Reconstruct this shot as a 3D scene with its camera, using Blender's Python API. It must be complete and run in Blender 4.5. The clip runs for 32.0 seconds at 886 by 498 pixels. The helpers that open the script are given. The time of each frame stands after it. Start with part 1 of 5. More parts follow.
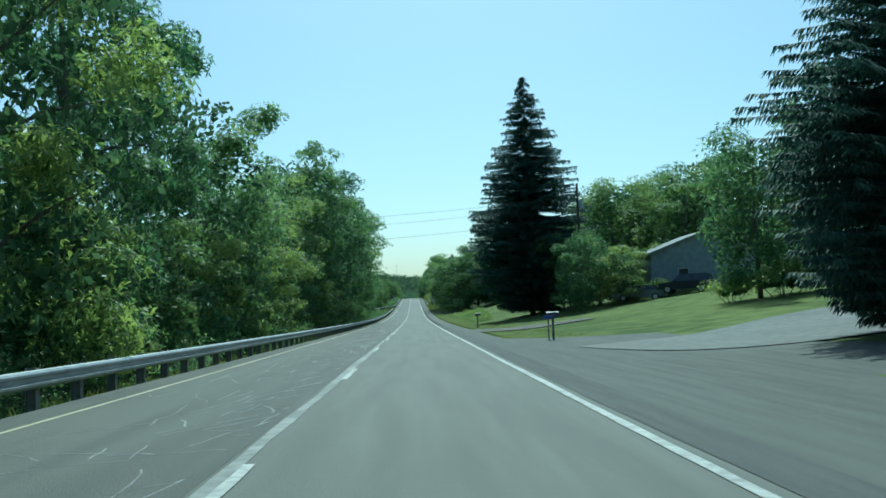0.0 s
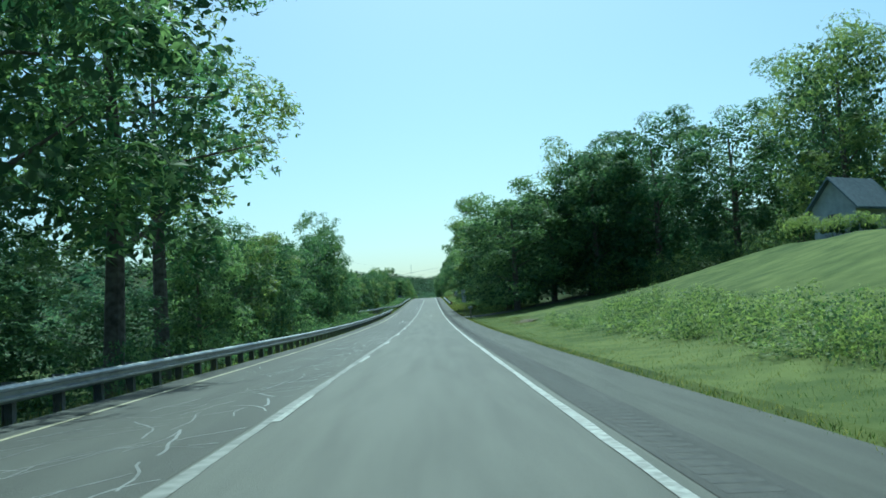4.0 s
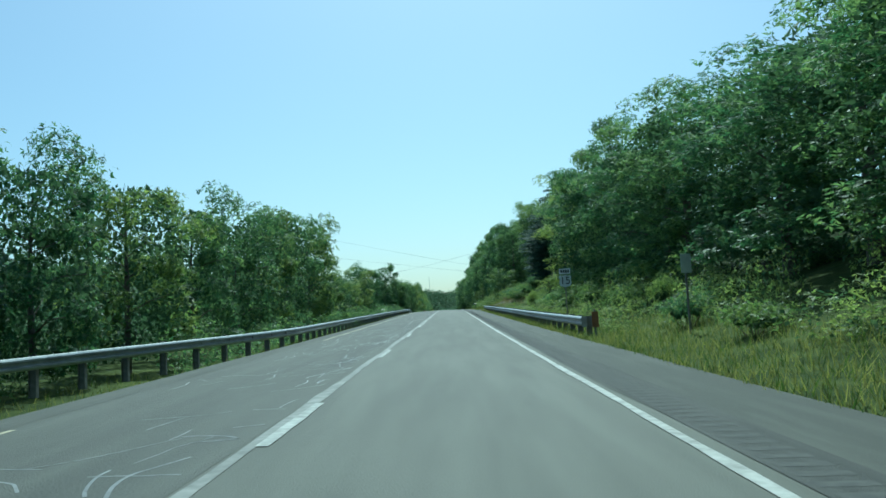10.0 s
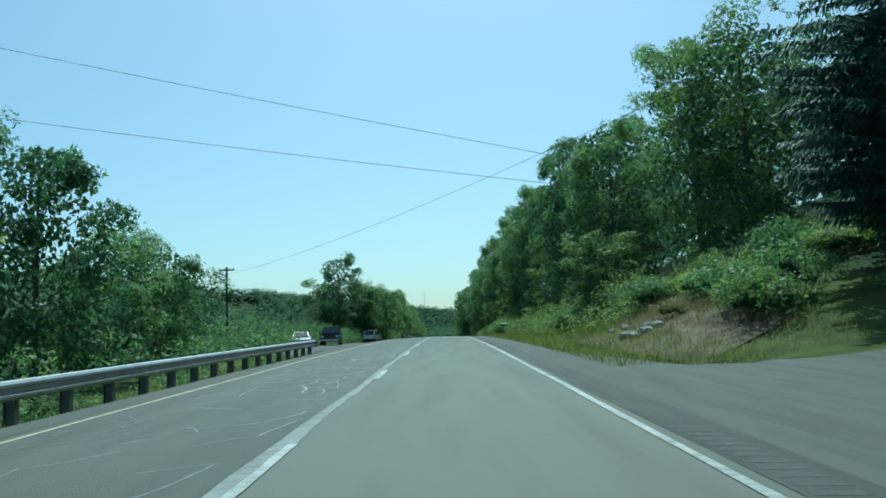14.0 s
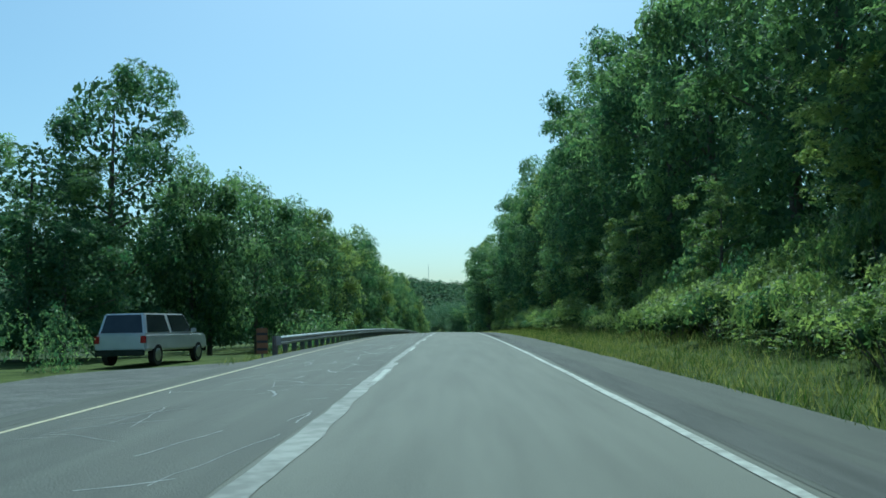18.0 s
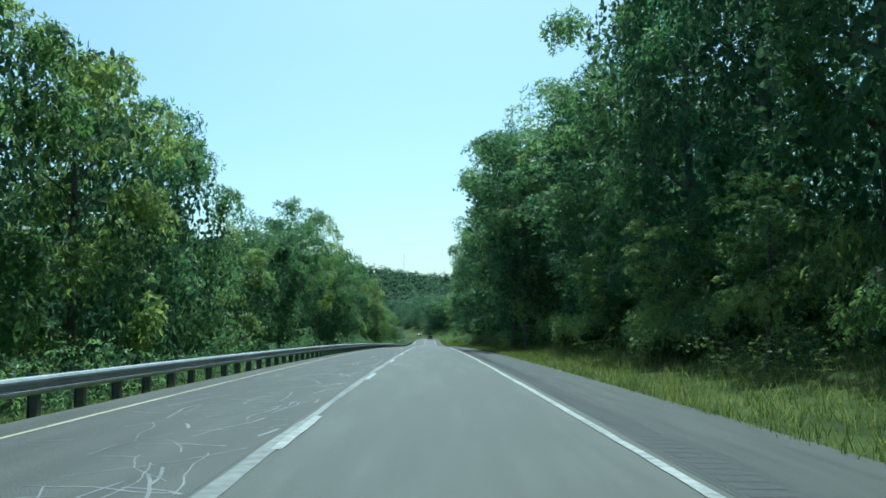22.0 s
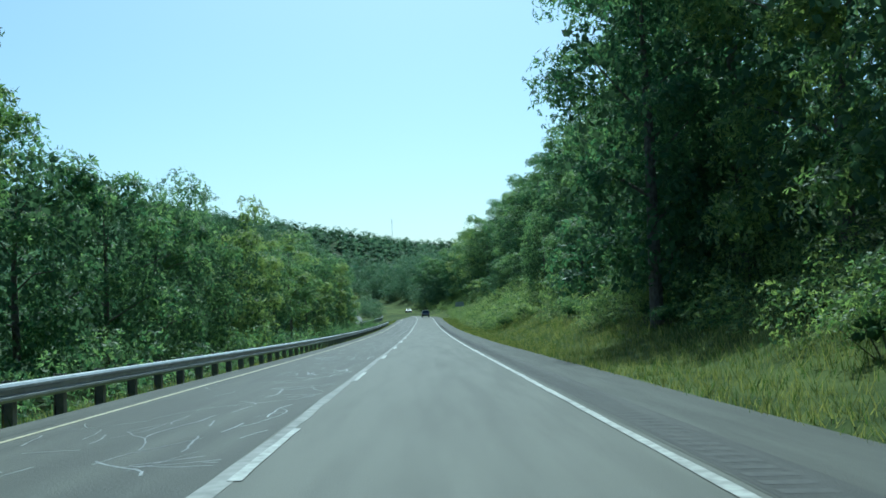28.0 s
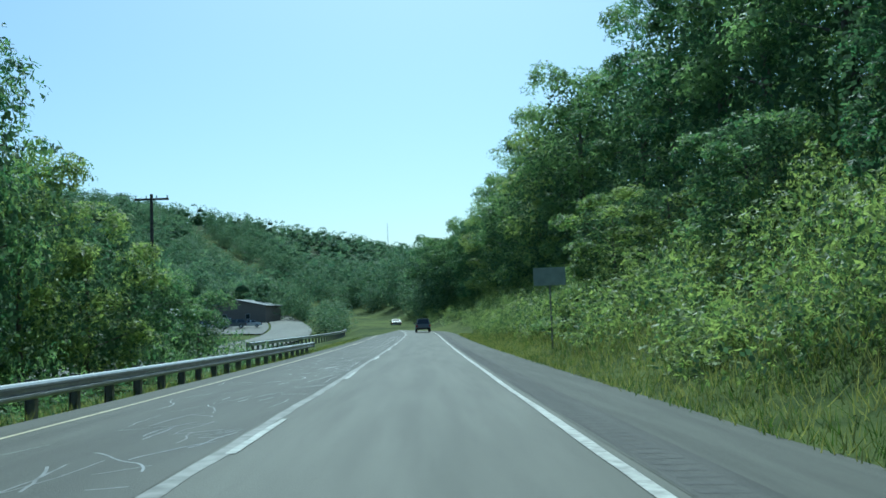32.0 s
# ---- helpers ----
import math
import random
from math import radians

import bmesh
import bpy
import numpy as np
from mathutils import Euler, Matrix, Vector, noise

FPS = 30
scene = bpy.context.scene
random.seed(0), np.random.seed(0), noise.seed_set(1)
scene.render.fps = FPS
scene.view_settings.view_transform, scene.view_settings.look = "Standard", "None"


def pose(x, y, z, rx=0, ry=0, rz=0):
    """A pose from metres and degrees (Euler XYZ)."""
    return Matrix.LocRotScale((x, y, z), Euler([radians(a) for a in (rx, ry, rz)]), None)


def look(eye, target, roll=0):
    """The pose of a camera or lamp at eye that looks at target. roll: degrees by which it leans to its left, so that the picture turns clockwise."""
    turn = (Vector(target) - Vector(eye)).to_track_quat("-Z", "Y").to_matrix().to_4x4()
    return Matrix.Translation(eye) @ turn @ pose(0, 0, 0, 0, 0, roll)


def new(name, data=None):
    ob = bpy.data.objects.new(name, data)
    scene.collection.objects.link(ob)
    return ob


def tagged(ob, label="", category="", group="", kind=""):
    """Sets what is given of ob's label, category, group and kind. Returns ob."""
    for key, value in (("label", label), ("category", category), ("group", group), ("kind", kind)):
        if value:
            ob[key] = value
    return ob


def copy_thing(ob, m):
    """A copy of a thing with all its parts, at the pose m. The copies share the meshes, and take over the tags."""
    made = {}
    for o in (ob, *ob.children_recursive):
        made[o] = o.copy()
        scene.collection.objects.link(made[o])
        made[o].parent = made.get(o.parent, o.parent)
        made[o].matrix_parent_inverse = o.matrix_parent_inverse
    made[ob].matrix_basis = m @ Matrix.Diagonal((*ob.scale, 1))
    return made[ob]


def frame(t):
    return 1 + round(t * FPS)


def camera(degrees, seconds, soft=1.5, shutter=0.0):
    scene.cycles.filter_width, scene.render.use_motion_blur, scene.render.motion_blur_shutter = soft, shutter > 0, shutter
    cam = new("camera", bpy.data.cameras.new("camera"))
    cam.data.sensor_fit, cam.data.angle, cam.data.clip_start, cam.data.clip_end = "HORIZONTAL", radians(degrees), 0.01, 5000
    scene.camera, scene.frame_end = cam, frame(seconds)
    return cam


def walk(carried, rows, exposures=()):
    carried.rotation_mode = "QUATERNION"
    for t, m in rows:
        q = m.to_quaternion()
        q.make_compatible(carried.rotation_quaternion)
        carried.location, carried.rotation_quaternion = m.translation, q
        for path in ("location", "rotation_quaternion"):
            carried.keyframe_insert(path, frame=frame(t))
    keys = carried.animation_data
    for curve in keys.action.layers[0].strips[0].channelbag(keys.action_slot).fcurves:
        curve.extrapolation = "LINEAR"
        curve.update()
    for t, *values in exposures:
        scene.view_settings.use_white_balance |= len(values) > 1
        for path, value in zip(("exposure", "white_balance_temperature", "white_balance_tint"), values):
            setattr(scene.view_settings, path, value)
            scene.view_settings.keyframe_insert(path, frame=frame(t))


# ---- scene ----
cam = camera(55.2, 32.0, soft=1.6)
PATH = [
    (0.0, (1.46, 0.00, 1.119), (1.824, 9.969, 1.812), -2.11),
    (1.0, (1.54, 25.75, 0.895), (1.814, 35.730, 1.474), -2.86),
    (2.0, (1.56, 51.75, 0.720), (1.908, 61.722, 1.386), -2.72),
    (3.0, (1.94, 77.61, 0.577), (2.157, 87.585, 1.256), -3.49),
    (6.0, (2.14, 153.54, 0.552), (2.198, 163.499, 1.445), -3.00),
    (7.0, (1.81, 178.31, 0.811), (1.889, 188.266, 1.713), -2.03),
    (8.0, (1.77, 203.05, 1.113), (1.886, 212.988, 2.276), -2.97),
    (9.0, (1.73, 227.85, 1.646), (1.813, 237.805, 2.636), -2.35),
    (10.0, (1.78, 252.71, 2.249), (1.735, 262.669, 3.202), -3.21),
    (11.0, (1.74, 277.63, 2.959), (1.730, 287.576, 4.028), -1.75),
    (12.0, (1.78, 302.60, 3.780), (1.734, 312.539, 4.892), -3.23),
    (13.0, (1.68, 327.64, 4.633), (1.685, 337.575, 5.749), -2.73),
    (14.0, (1.59, 352.76, 5.448), (1.585, 362.694, 6.605), -2.11),
    (17.0, (1.57, 428.61, 7.528), (1.528, 438.551, 8.538), -0.61),
    (18.0, (1.45, 454.05, 7.927), (1.363, 464.008, 8.799), -1.30),
    (19.0, (1.50, 479.57, 8.172), (1.273, 489.534, 9.003), -1.76),
    (20.0, (1.54, 505.17, 8.266), (1.596, 515.137, 9.128), -1.63),
    (21.0, (1.54, 530.85, 8.224), (1.663, 540.830, 8.879), -1.89),
    (22.0, (1.61, 556.52, 8.012), (1.782, 566.487, 8.828), -0.75),
    (23.0, (1.76, 582.16, 7.632), (1.865, 592.126, 8.359), -1.54),
    (24.0, (1.69, 607.75, 7.134), (1.840, 617.720, 7.872), -2.20),
    (27.0, (1.69, 684.29, 5.048), (1.966, 694.267, 5.755), -2.16),
    (28.0, (1.59, 709.71, 4.240), (1.843, 719.685, 4.790), -2.33),
    (29.0, (1.52, 735.06, 3.435), (1.863, 745.035, 3.937), -1.55),
    (30.0, (1.82, 760.35, 2.623), (2.225, 770.324, 3.183), -2.13),
    (31.0, (1.94, 785.57, 1.977), (2.235, 795.554, 2.585), -1.02),
    (32.0, (2.03, 810.77, 1.425), (2.291, 820.739, 2.179), -2.16),
]
walk(cam, [(t, look(eye, target, roll)) for t, eye, target, roll in PATH],
     exposures=[(0.0, -0.02, 5020, -24.0), (3.0, 0.06, 5050, -23.0), (6.0, -0.05, 5060, -23.0), (10.0, -0.07, 5080, -23.0), (12.0, -0.15, 4990, -25.0),
                (17.0, -0.18, 4990, -24.0), (20.0, 0.05, 4990, -18.5), (23.0, 0.14, 4940, -17.0), (26.0, 0.12, 4960, -17.0), (32.0, 0.05, 4960, -17.0)])

# ---- light ----
SUN_AZ = radians(4)       # from straight ahead, towards the right
SUN_EL = radians(57)
world = bpy.data.worlds.new("summer_sky")
scene.world = world
world.use_nodes = True
wn = world.node_tree
sky = wn.nodes.new("ShaderNodeTexSky")
sky.sky_type = "NISHITA"
sky.sun_disc = False
sky.sun_elevation = SUN_EL
sky.sun_rotation = SUN_AZ
sky.air_density = 1.0
sky.dust_density = 1.9
sky.ozone_density = 1.0
wn.links.new(sky.outputs[0], wn.nodes["Background"].inputs[0])
wn.nodes["Background"].inputs[1].default_value = 0.131
sun_data = bpy.data.lights.new("sun", "SUN")
sun_data.energy = 4.8
sun_data.angle = radians(0.6)
sun_data.color = (1.0, 0.95, 0.86)
sun = new("sun", sun_data)
to_sun = Vector((math.sin(SUN_AZ) * math.cos(SUN_EL), math.cos(SUN_AZ) * math.cos(SUN_EL), math.sin(SUN_EL)))
sun.matrix_world = look((0, 0, 200), Vector((0, 0, 200)) - to_sun)


# ---- materials ----
def material(name, dark, light, scale=4.0, rough=0.8, metal=0.0, bump=0.0, bump_scale=20.0, detail=6.0,
             big=0.0, island=0.0, obj_var=0.0, translucent=0.0, spec=0.5, coords="Object", along=1.0):
    m = bpy.data.materials.new(name)
    m.use_nodes = True
    nt = m.node_tree
    bs = nt.nodes["Principled BSDF"]
    bs.inputs["Roughness"].default_value = rough
    bs.inputs["Metallic"].default_value = metal
    bs.inputs["Specular IOR Level"].default_value = spec
    tc = nt.nodes.new("ShaderNodeTexCoord")
    place = nt.nodes.new("ShaderNodeMapping")
    place.inputs["Scale"].default_value = (1.0, along, 1.0)
    nt.links.new(tc.outputs[coords], place.inputs["Vector"])
    no = nt.nodes.new("ShaderNodeTexNoise")
    no.inputs["Scale"].default_value = scale
    no.inputs["Detail"].default_value = detail
    nt.links.new(place.outputs[0], no.inputs["Vector"])
    ramp = nt.nodes.new("ShaderNodeValToRGB")
    ramp.color_ramp.elements[0].position = 0.32
    ramp.color_ramp.elements[1].position = 0.68
    ramp.color_ramp.elements[0].color = (*dark, 1)
    ramp.color_ramp.elements[1].color = (*light, 1)
    fac = no.outputs["Fac"]

    def add(a, b_socket, amount):
        mul = nt.nodes.new("ShaderNodeMath")
        mul.operation = "MULTIPLY_ADD"
        nt.links.new(b_socket, mul.inputs[0])
        mul.inputs[1].default_value = amount
        mul.inputs[2].default_value = -amount / 2
        s = nt.nodes.new("ShaderNodeMath")
        s.operation = "ADD"
        nt.links.new(a, s.inputs[0])
        nt.links.new(mul.outputs[0], s.inputs[1])
        return s.outputs[0]

    if big:
        n2 = nt.nodes.new("ShaderNodeTexNoise")
        n2.inputs["Scale"].default_value = scale * 0.08
        n2.inputs["Detail"].default_value = 3
        nt.links.new(place.outputs[0], n2.inputs["Vector"])
        fac = add(fac, n2.outputs["Fac"], big)
    if island:
        ge = nt.nodes.new("ShaderNodeNewGeometry")
        fac = add(fac, ge.outputs["Random Per Island"], island)
    if obj_var:
        oi = nt.nodes.new("ShaderNodeObjectInfo")
        fac = add(fac, oi.outputs["Random"], obj_var)
    nt.links.new(fac, ramp.inputs[0])
    nt.links.new(ramp.outputs[0], bs.inputs["Base Color"])
    if bump:
        nb = nt.nodes.new("ShaderNodeTexNoise")
        nb.inputs["Scale"].default_value = bump_scale
        nb.inputs["Detail"].default_value = 4
        nt.links.new(tc.outputs[coords], nb.inputs["Vector"])
        bp = nt.nodes.new("ShaderNodeBump")
        bp.inputs["Strength"].default_value = bump
        bp.inputs["Distance"].default_value = 0.05
        nt.links.new(nb.outputs["Fac"], bp.inputs["Height"])
        nt.links.new(bp.outputs[0], bs.inputs["Normal"])
    if translucent:
        tr = nt.nodes.new("ShaderNodeBsdfTranslucent")
        hue = nt.nodes.new("ShaderNodeHueSaturation")
        hue.inputs["Value"].default_value = 1.35
        hue.inputs["Saturation"].default_value = 1.12
        nt.links.new(ramp.outputs[0], hue.inputs["Color"])
        nt.links.new(hue.outputs[0], tr.inputs["Color"])
        mix = nt.nodes.new("ShaderNodeMixShader")
        mix.inputs[0].default_value = translucent
        nt.links.new(bs.outputs[0], mix.inputs[1])
        nt.links.new(tr.outputs[0], mix.inputs[2])
        nt.links.new(mix.outputs[0], nt.nodes["Material Output"].inputs[0])
    return m


ASPHALT = material("asphalt", (0.066, 0.067, 0.055), (0.1, 0.101, 0.084), 2.4, 0.75, big=1.0, bump=0.25, bump_scale=60, along=0.07)
ASPHALT_OLD = material("older_asphalt", (0.043, 0.044, 0.037), (0.075, 0.076, 0.064), 2.2, 0.75, big=1.0, bump=0.4, bump_scale=50, along=0.07)
RUMBLE_ASPHALT = material("dark_asphalt_band", (0.036, 0.036, 0.034), (0.064, 0.064, 0.06), 5.0, 0.85, big=0.8, bump=0.4, bump_scale=45, along=0.07)
SHOULDER = material("shoulder_asphalt", (0.05, 0.051, 0.044), (0.078, 0.079, 0.068), 4.0, 0.85, big=0.8, bump=0.35, bump_scale=45, along=0.07)
GRAVEL = material("gravel", (0.06, 0.06, 0.058), (0.14, 0.138, 0.13), 14.0, 0.95, big=0.6, bump=0.7, bump_scale=40)
GRAVEL_BROWN = material("brown_gravel", (0.06, 0.055, 0.045), (0.16, 0.15, 0.13), 10.0, 0.95, big=0.8, bump=0.8, bump_scale=30)
PAINT_WHITE = material("road_paint_white", (0.19, 0.19, 0.175), (0.4, 0.4, 0.375), 7.0, 0.6, big=0.5)
PAINT_YELLOW = material("road_paint_yellow", (0.33, 0.29, 0.18), (0.5, 0.45, 0.31), 6.0, 0.6, big=0.5)
JOINT = material("worn_joint", (0.12, 0.12, 0.112), (0.235, 0.235, 0.22), 5.0, 0.7, big=0.9)
# Pale instead of tar-black: the sky's reflection on glossy sealer is painted in.
SEALER_GLEAM = material("crack_sealer", (0.13, 0.13, 0.13), (0.32, 0.32, 0.32), 6.0, 0.4, big=0.6)
GROOVE = material("groove", (0.05, 0.05, 0.05), (0.075, 0.075, 0.07), 10.0, 0.9)
GROUND = material("ground_grass", (0.036, 0.052, 0.014), (0.09, 0.11, 0.03), 0.9, 0.95, big=1.0, bump=0.6, bump_scale=8, spec=0.1)
# Lawn, leaf and needle blues are raised: bluish haze put into the colours.
LAWN = material("lawn", (0.06, 0.085, 0.026), (0.135, 0.16, 0.052), 0.8, 0.95, big=0.9, bump=0.5, bump_scale=14, spec=0.1)
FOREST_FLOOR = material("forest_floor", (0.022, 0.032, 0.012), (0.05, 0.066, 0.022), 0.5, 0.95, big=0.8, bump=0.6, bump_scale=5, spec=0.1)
GRASS = material("grass_blades", (0.06, 0.1, 0.025), (0.26, 0.26, 0.09), 0.6, 0.8, island=0.7, translucent=0.5, spec=0.2)
LEAF = material("leaves_mixed", (0.07, 0.135, 0.062), (0.19, 0.268, 0.104), 0.5, 0.5, island=0.6, obj_var=0.45, translucent=0.6, spec=0.5)
# Background woods: leaf green darkened and blued, standing for backlit shade and haze.
LEAF_SHADED = material("leaves_shaded_hazy", (0.064, 0.116, 0.068), (0.152, 0.215, 0.112), 0.2, 0.6, island=0.7, big=0.5, translucent=0.52, spec=0.3)
LEAF_LIGHT = material("leaves_light", (0.105, 0.165, 0.058), (0.265, 0.32, 0.105), 0.5, 0.5, island=0.6, obj_var=0.45, translucent=0.6, spec=0.5)
LEAF_RUST = material("leaves_rusty", (0.12, 0.13, 0.055), (0.26, 0.22, 0.1), 0.8, 0.6, island=0.6, translucent=0.45, spec=0.3)
DRY_EARTH = material("dry_earth", (0.085, 0.07, 0.05), (0.2, 0.17, 0.12), 1.8, 0.95, big=0.9, bump=0.9, bump_scale=9, spec=0.1)
DRY_GRASS = material("dry_grass_blades", (0.16, 0.13, 0.07), (0.3, 0.26, 0.14), 0.6, 0.85, island=0.7, translucent=0.4, spec=0.2)
NEEDLE = material("needles", (0.036, 0.07, 0.055), (0.085, 0.135, 0.1), 0.6, 0.65, island=0.6, translucent=0.3, spec=0.3)
# Crown interiors: leaf green darkened, their shade put into the colour.
SHADED_CORE = material("inner_foliage", (0.055, 0.096, 0.05), (0.11, 0.16, 0.078), 1.5, 0.9, big=0.4, bump=1.0, bump_scale=4, spec=0.1, translucent=0.42)
BARK = material("bark", (0.06, 0.05, 0.04), (0.17, 0.145, 0.12), 5.0, 0.9, bump=0.8, bump_scale=12)
STEEL = material("galvanised_steel", (0.28, 0.295, 0.3), (0.4, 0.415, 0.42), 3.0, 0.42, metal=0.5, big=0.5)
POST_STEEL = material("weathered_post", (0.14, 0.14, 0.13), (0.26, 0.25, 0.23), 6.0, 0.7, metal=0.3, big=0.4)
WOOD = material("weathered_wood", (0.12, 0.1, 0.085), (0.26, 0.22, 0.18), 5.0, 0.9, bump=0.5, bump_scale=15)


# ---- small makers ----
def mesh_object(name, verts, faces, mat, parent=None, label="", smooth=False):
    me = bpy.data.meshes.new(name)
    if isinstance(faces, np.ndarray):
        me.vertices.add(len(verts))
        me.vertices.foreach_set("co", np.asarray(verts, dtype=np.float32).ravel())
        me.loops.add(faces.size)
        me.loops.foreach_set("vertex_index", faces.astype(np.int32).ravel())
        me.polygons.add(len(faces))
        me.polygons.foreach_set("loop_start", np.arange(len(faces), dtype=np.int32) * faces.shape[1])
        me.update(calc_edges=True)
    else:
        me.from_pydata([tuple(v) for v in verts], [], [tuple(f) for f in faces])
    me.materials.append(mat)
    if smooth:
        me.polygons.foreach_set("use_smooth", [True] * len(me.polygons))
    me.update()
    ob = new(name, me)
    if parent:
        ob.parent = parent
    if label:
        ob["label"] = label
    return ob


def part(name, bm, mat, parent=None, label="", smooth=False):
    me = bpy.data.meshes.new(name)
    bm.to_mesh(me)
    bm.free()
    me.materials.append(mat)
    if smooth:
        me.polygons.foreach_set("use_smooth", [True] * len(me.polygons))
    ob = new(name, me)
    if parent:
        ob.parent = parent
    if label:
        ob["label"] = label
    return ob


def shared(name, ob, parent, m):
    """Another object on the mesh of ob, under parent."""
    o = new(name, ob.data)
    o.parent = parent
    o.matrix_basis = m
    return o


def add_box(bm, x0, x1, y0, y1, z0, z1, bevel=0.0):
    r = bmesh.ops.create_cube(bm, size=1.0, matrix=Matrix.LocRotScale(
        ((x0 + x1) / 2, (y0 + y1) / 2, (z0 + z1) / 2), None, (x1 - x0, y1 - y0, z1 - z0)))
    if bevel:
        edges = {e for v in r["verts"] for e in v.link_edges}
        bmesh.ops.bevel(bm, geom=list(edges), offset=bevel, segments=2, affect="EDGES")


def add_tube(bm, a, b, r0, r1, sides=8):
    a, b = Vector(a), Vector(b)
    q = (b - a).to_track_quat("Z", "Y").to_matrix().to_4x4()
    bmesh.ops.create_cone(bm, cap_ends=True, segments=sides, radius1=r0, radius2=r1, depth=(b - a).length,
                          matrix=Matrix.Translation((a + b) / 2) @ q)


# ---- the lie of the land ----
ROAD_Z = [1.9, 1.25, 0.5, 0.0, -0.31, -0.54, -0.64, -0.51, -0.03, 0.81, 1.94, 3.25, 4.56, 5.72, 6.59, 7.08, 7.15, 6.83, 6.16, 5.21,
          4.06, 2.79, 1.54, 0.53, -0.2, -0.7, -0.9, -0.8, -0.5, 0.0, 0.7, 1.6, 2.8, 4.2, 5.8]
ROAD_Y0, ROAD_DY = -120.0, 40.0
CROWN = 0.027


def road_z(y):
    u = (y - ROAD_Y0) / ROAD_DY
    u = min(max(u, 0.0), len(ROAD_Z) - 1.001)
    i = int(u)
    f = u - i
    p1, p2 = ROAD_Z[i], ROAD_Z[i + 1]
    p0 = ROAD_Z[i - 1] if i else 2 * p1 - p2
    p3 = ROAD_Z[i + 2] if i + 2 < len(ROAD_Z) else 2 * p2 - p1
    return 0.5 * (2 * p1 + (p2 - p0) * f + (2 * p0 - 5 * p1 + 4 * p2 - p3) * f * f + (3 * p1 - p0 - 3 * p2 + p3) * f ** 3)


def bend(y):
    y = min(y, 1240.0)
    return -max(0.0, y - 900.0) ** 2 / 900.0 if y < 1150 else -69.4 - (y - 1150.0) * 0.555


def steps(table, y):
    for (a, va), (b, vb) in zip(table, table[1:]):
        if y <= b:
            f = max(0.0, (y - a) / (b - a))
            f = f * f * (3 - 2 * f)
            return va + (vb - va) * f
    return table[-1][1]


BANK_KNEE = [(-120, 8.0), (90, 8.0), (115, 6.5), (185, 7.0), (215, 1.5), (900, 1.2)]
BANK = [(-120, 0.13), (30, 0.13), (70, 0.17), (110, 0.28), (135, 0.38), (160, 0.3), (190, 0.16), (215, 0.14), (235, 0.3), (352, 0.34), (362, 0.1), (372, 0.1),
        (386, 0.42), (440, 0.4), (520, 0.36), (600, 0.36), (740, 0.45), (800, 0.72), (900, 0.75), (1000, 0.45), (1150, 0.02)]
LEFT_DROP = [(-120, 0.9), (385, 0.9), (400, 0.4), (494, 0.4), (508, 0.9), (900, 0.9)]
BANK_TOP = [(-120, 14.0), (80, 14.0), (98, 2.7), (122, 2.5), (146, 4.0), (165, 4.6), (178, 4.6), (205, 14.0), (900, 14.0)]
BANK_FOOT = [(-120, 7.5), (60, 7.5), (90, 7.0), (180, 6.8), (240, 7.5), (350, 8.5), (361, 11.0), (371, 10.5), (378, 7.6), (405, 7.0), (520, 7.8), (740, 7.4),
             (790, 6.8), (900, 6.6)]


RIDGE_LINE = [(320, 1660, 46), (150, 1680, 48), (-30, 1640, 53), (-100, 1450, 57), (-170, 1250, 57), (-330, 950, 69), (-430, 560, 62)]


def ridge(x, y):
    """Wooded ridge that closes the valley ahead and to the left."""
    best = 0.0
    for (x0, y0, h0), (x1, y1, h1) in zip(RIDGE_LINE, RIDGE_LINE[1:]):
        dx, dy = x1 - x0, y1 - y0
        f = min(1.0, max(0.0, ((x - x0) * dx + (y - y0) * dy) / (dx * dx + dy * dy)))
        d = math.hypot(x - x0 - f * dx, y - y0 - f * dy)
        best = max(best, (h0 + (h1 - h0) * f) * math.exp(-(d / 130.0) ** 2))
    return best


def land(x, y, soft=True):
    xr = x - bend(y)
    base = road_z(y) if y < 1150 else road_z(1150)
    if xr < -4.4:
        d = -4.4 - xr
        z = base - CROWN * 4.4 - min(steps(LEFT_DROP, y), 0.27 * d)
    elif xr > 5.7:
        foot = steps(BANK_FOOT, y)
        z = base - CROWN * 5.7 - 0.02 * (min(xr, foot) - 5.7)
        if xr > foot:
            d = xr - foot
            rise = steps(BANK, y) * d * d / (d + steps(BANK_KNEE, y))
            top = steps(BANK_TOP, y)
            z += rise if rise < top else top + 0.06 * (rise - top)
    else:
        z = base - CROWN * abs(xr) - 0.25
    z += ridge(x, y)
    if soft and (xr < -12.5 or xr > 9):
        z += 0.18 * noise.noise((x * 0.12, y * 0.12, 0.0))
    return z


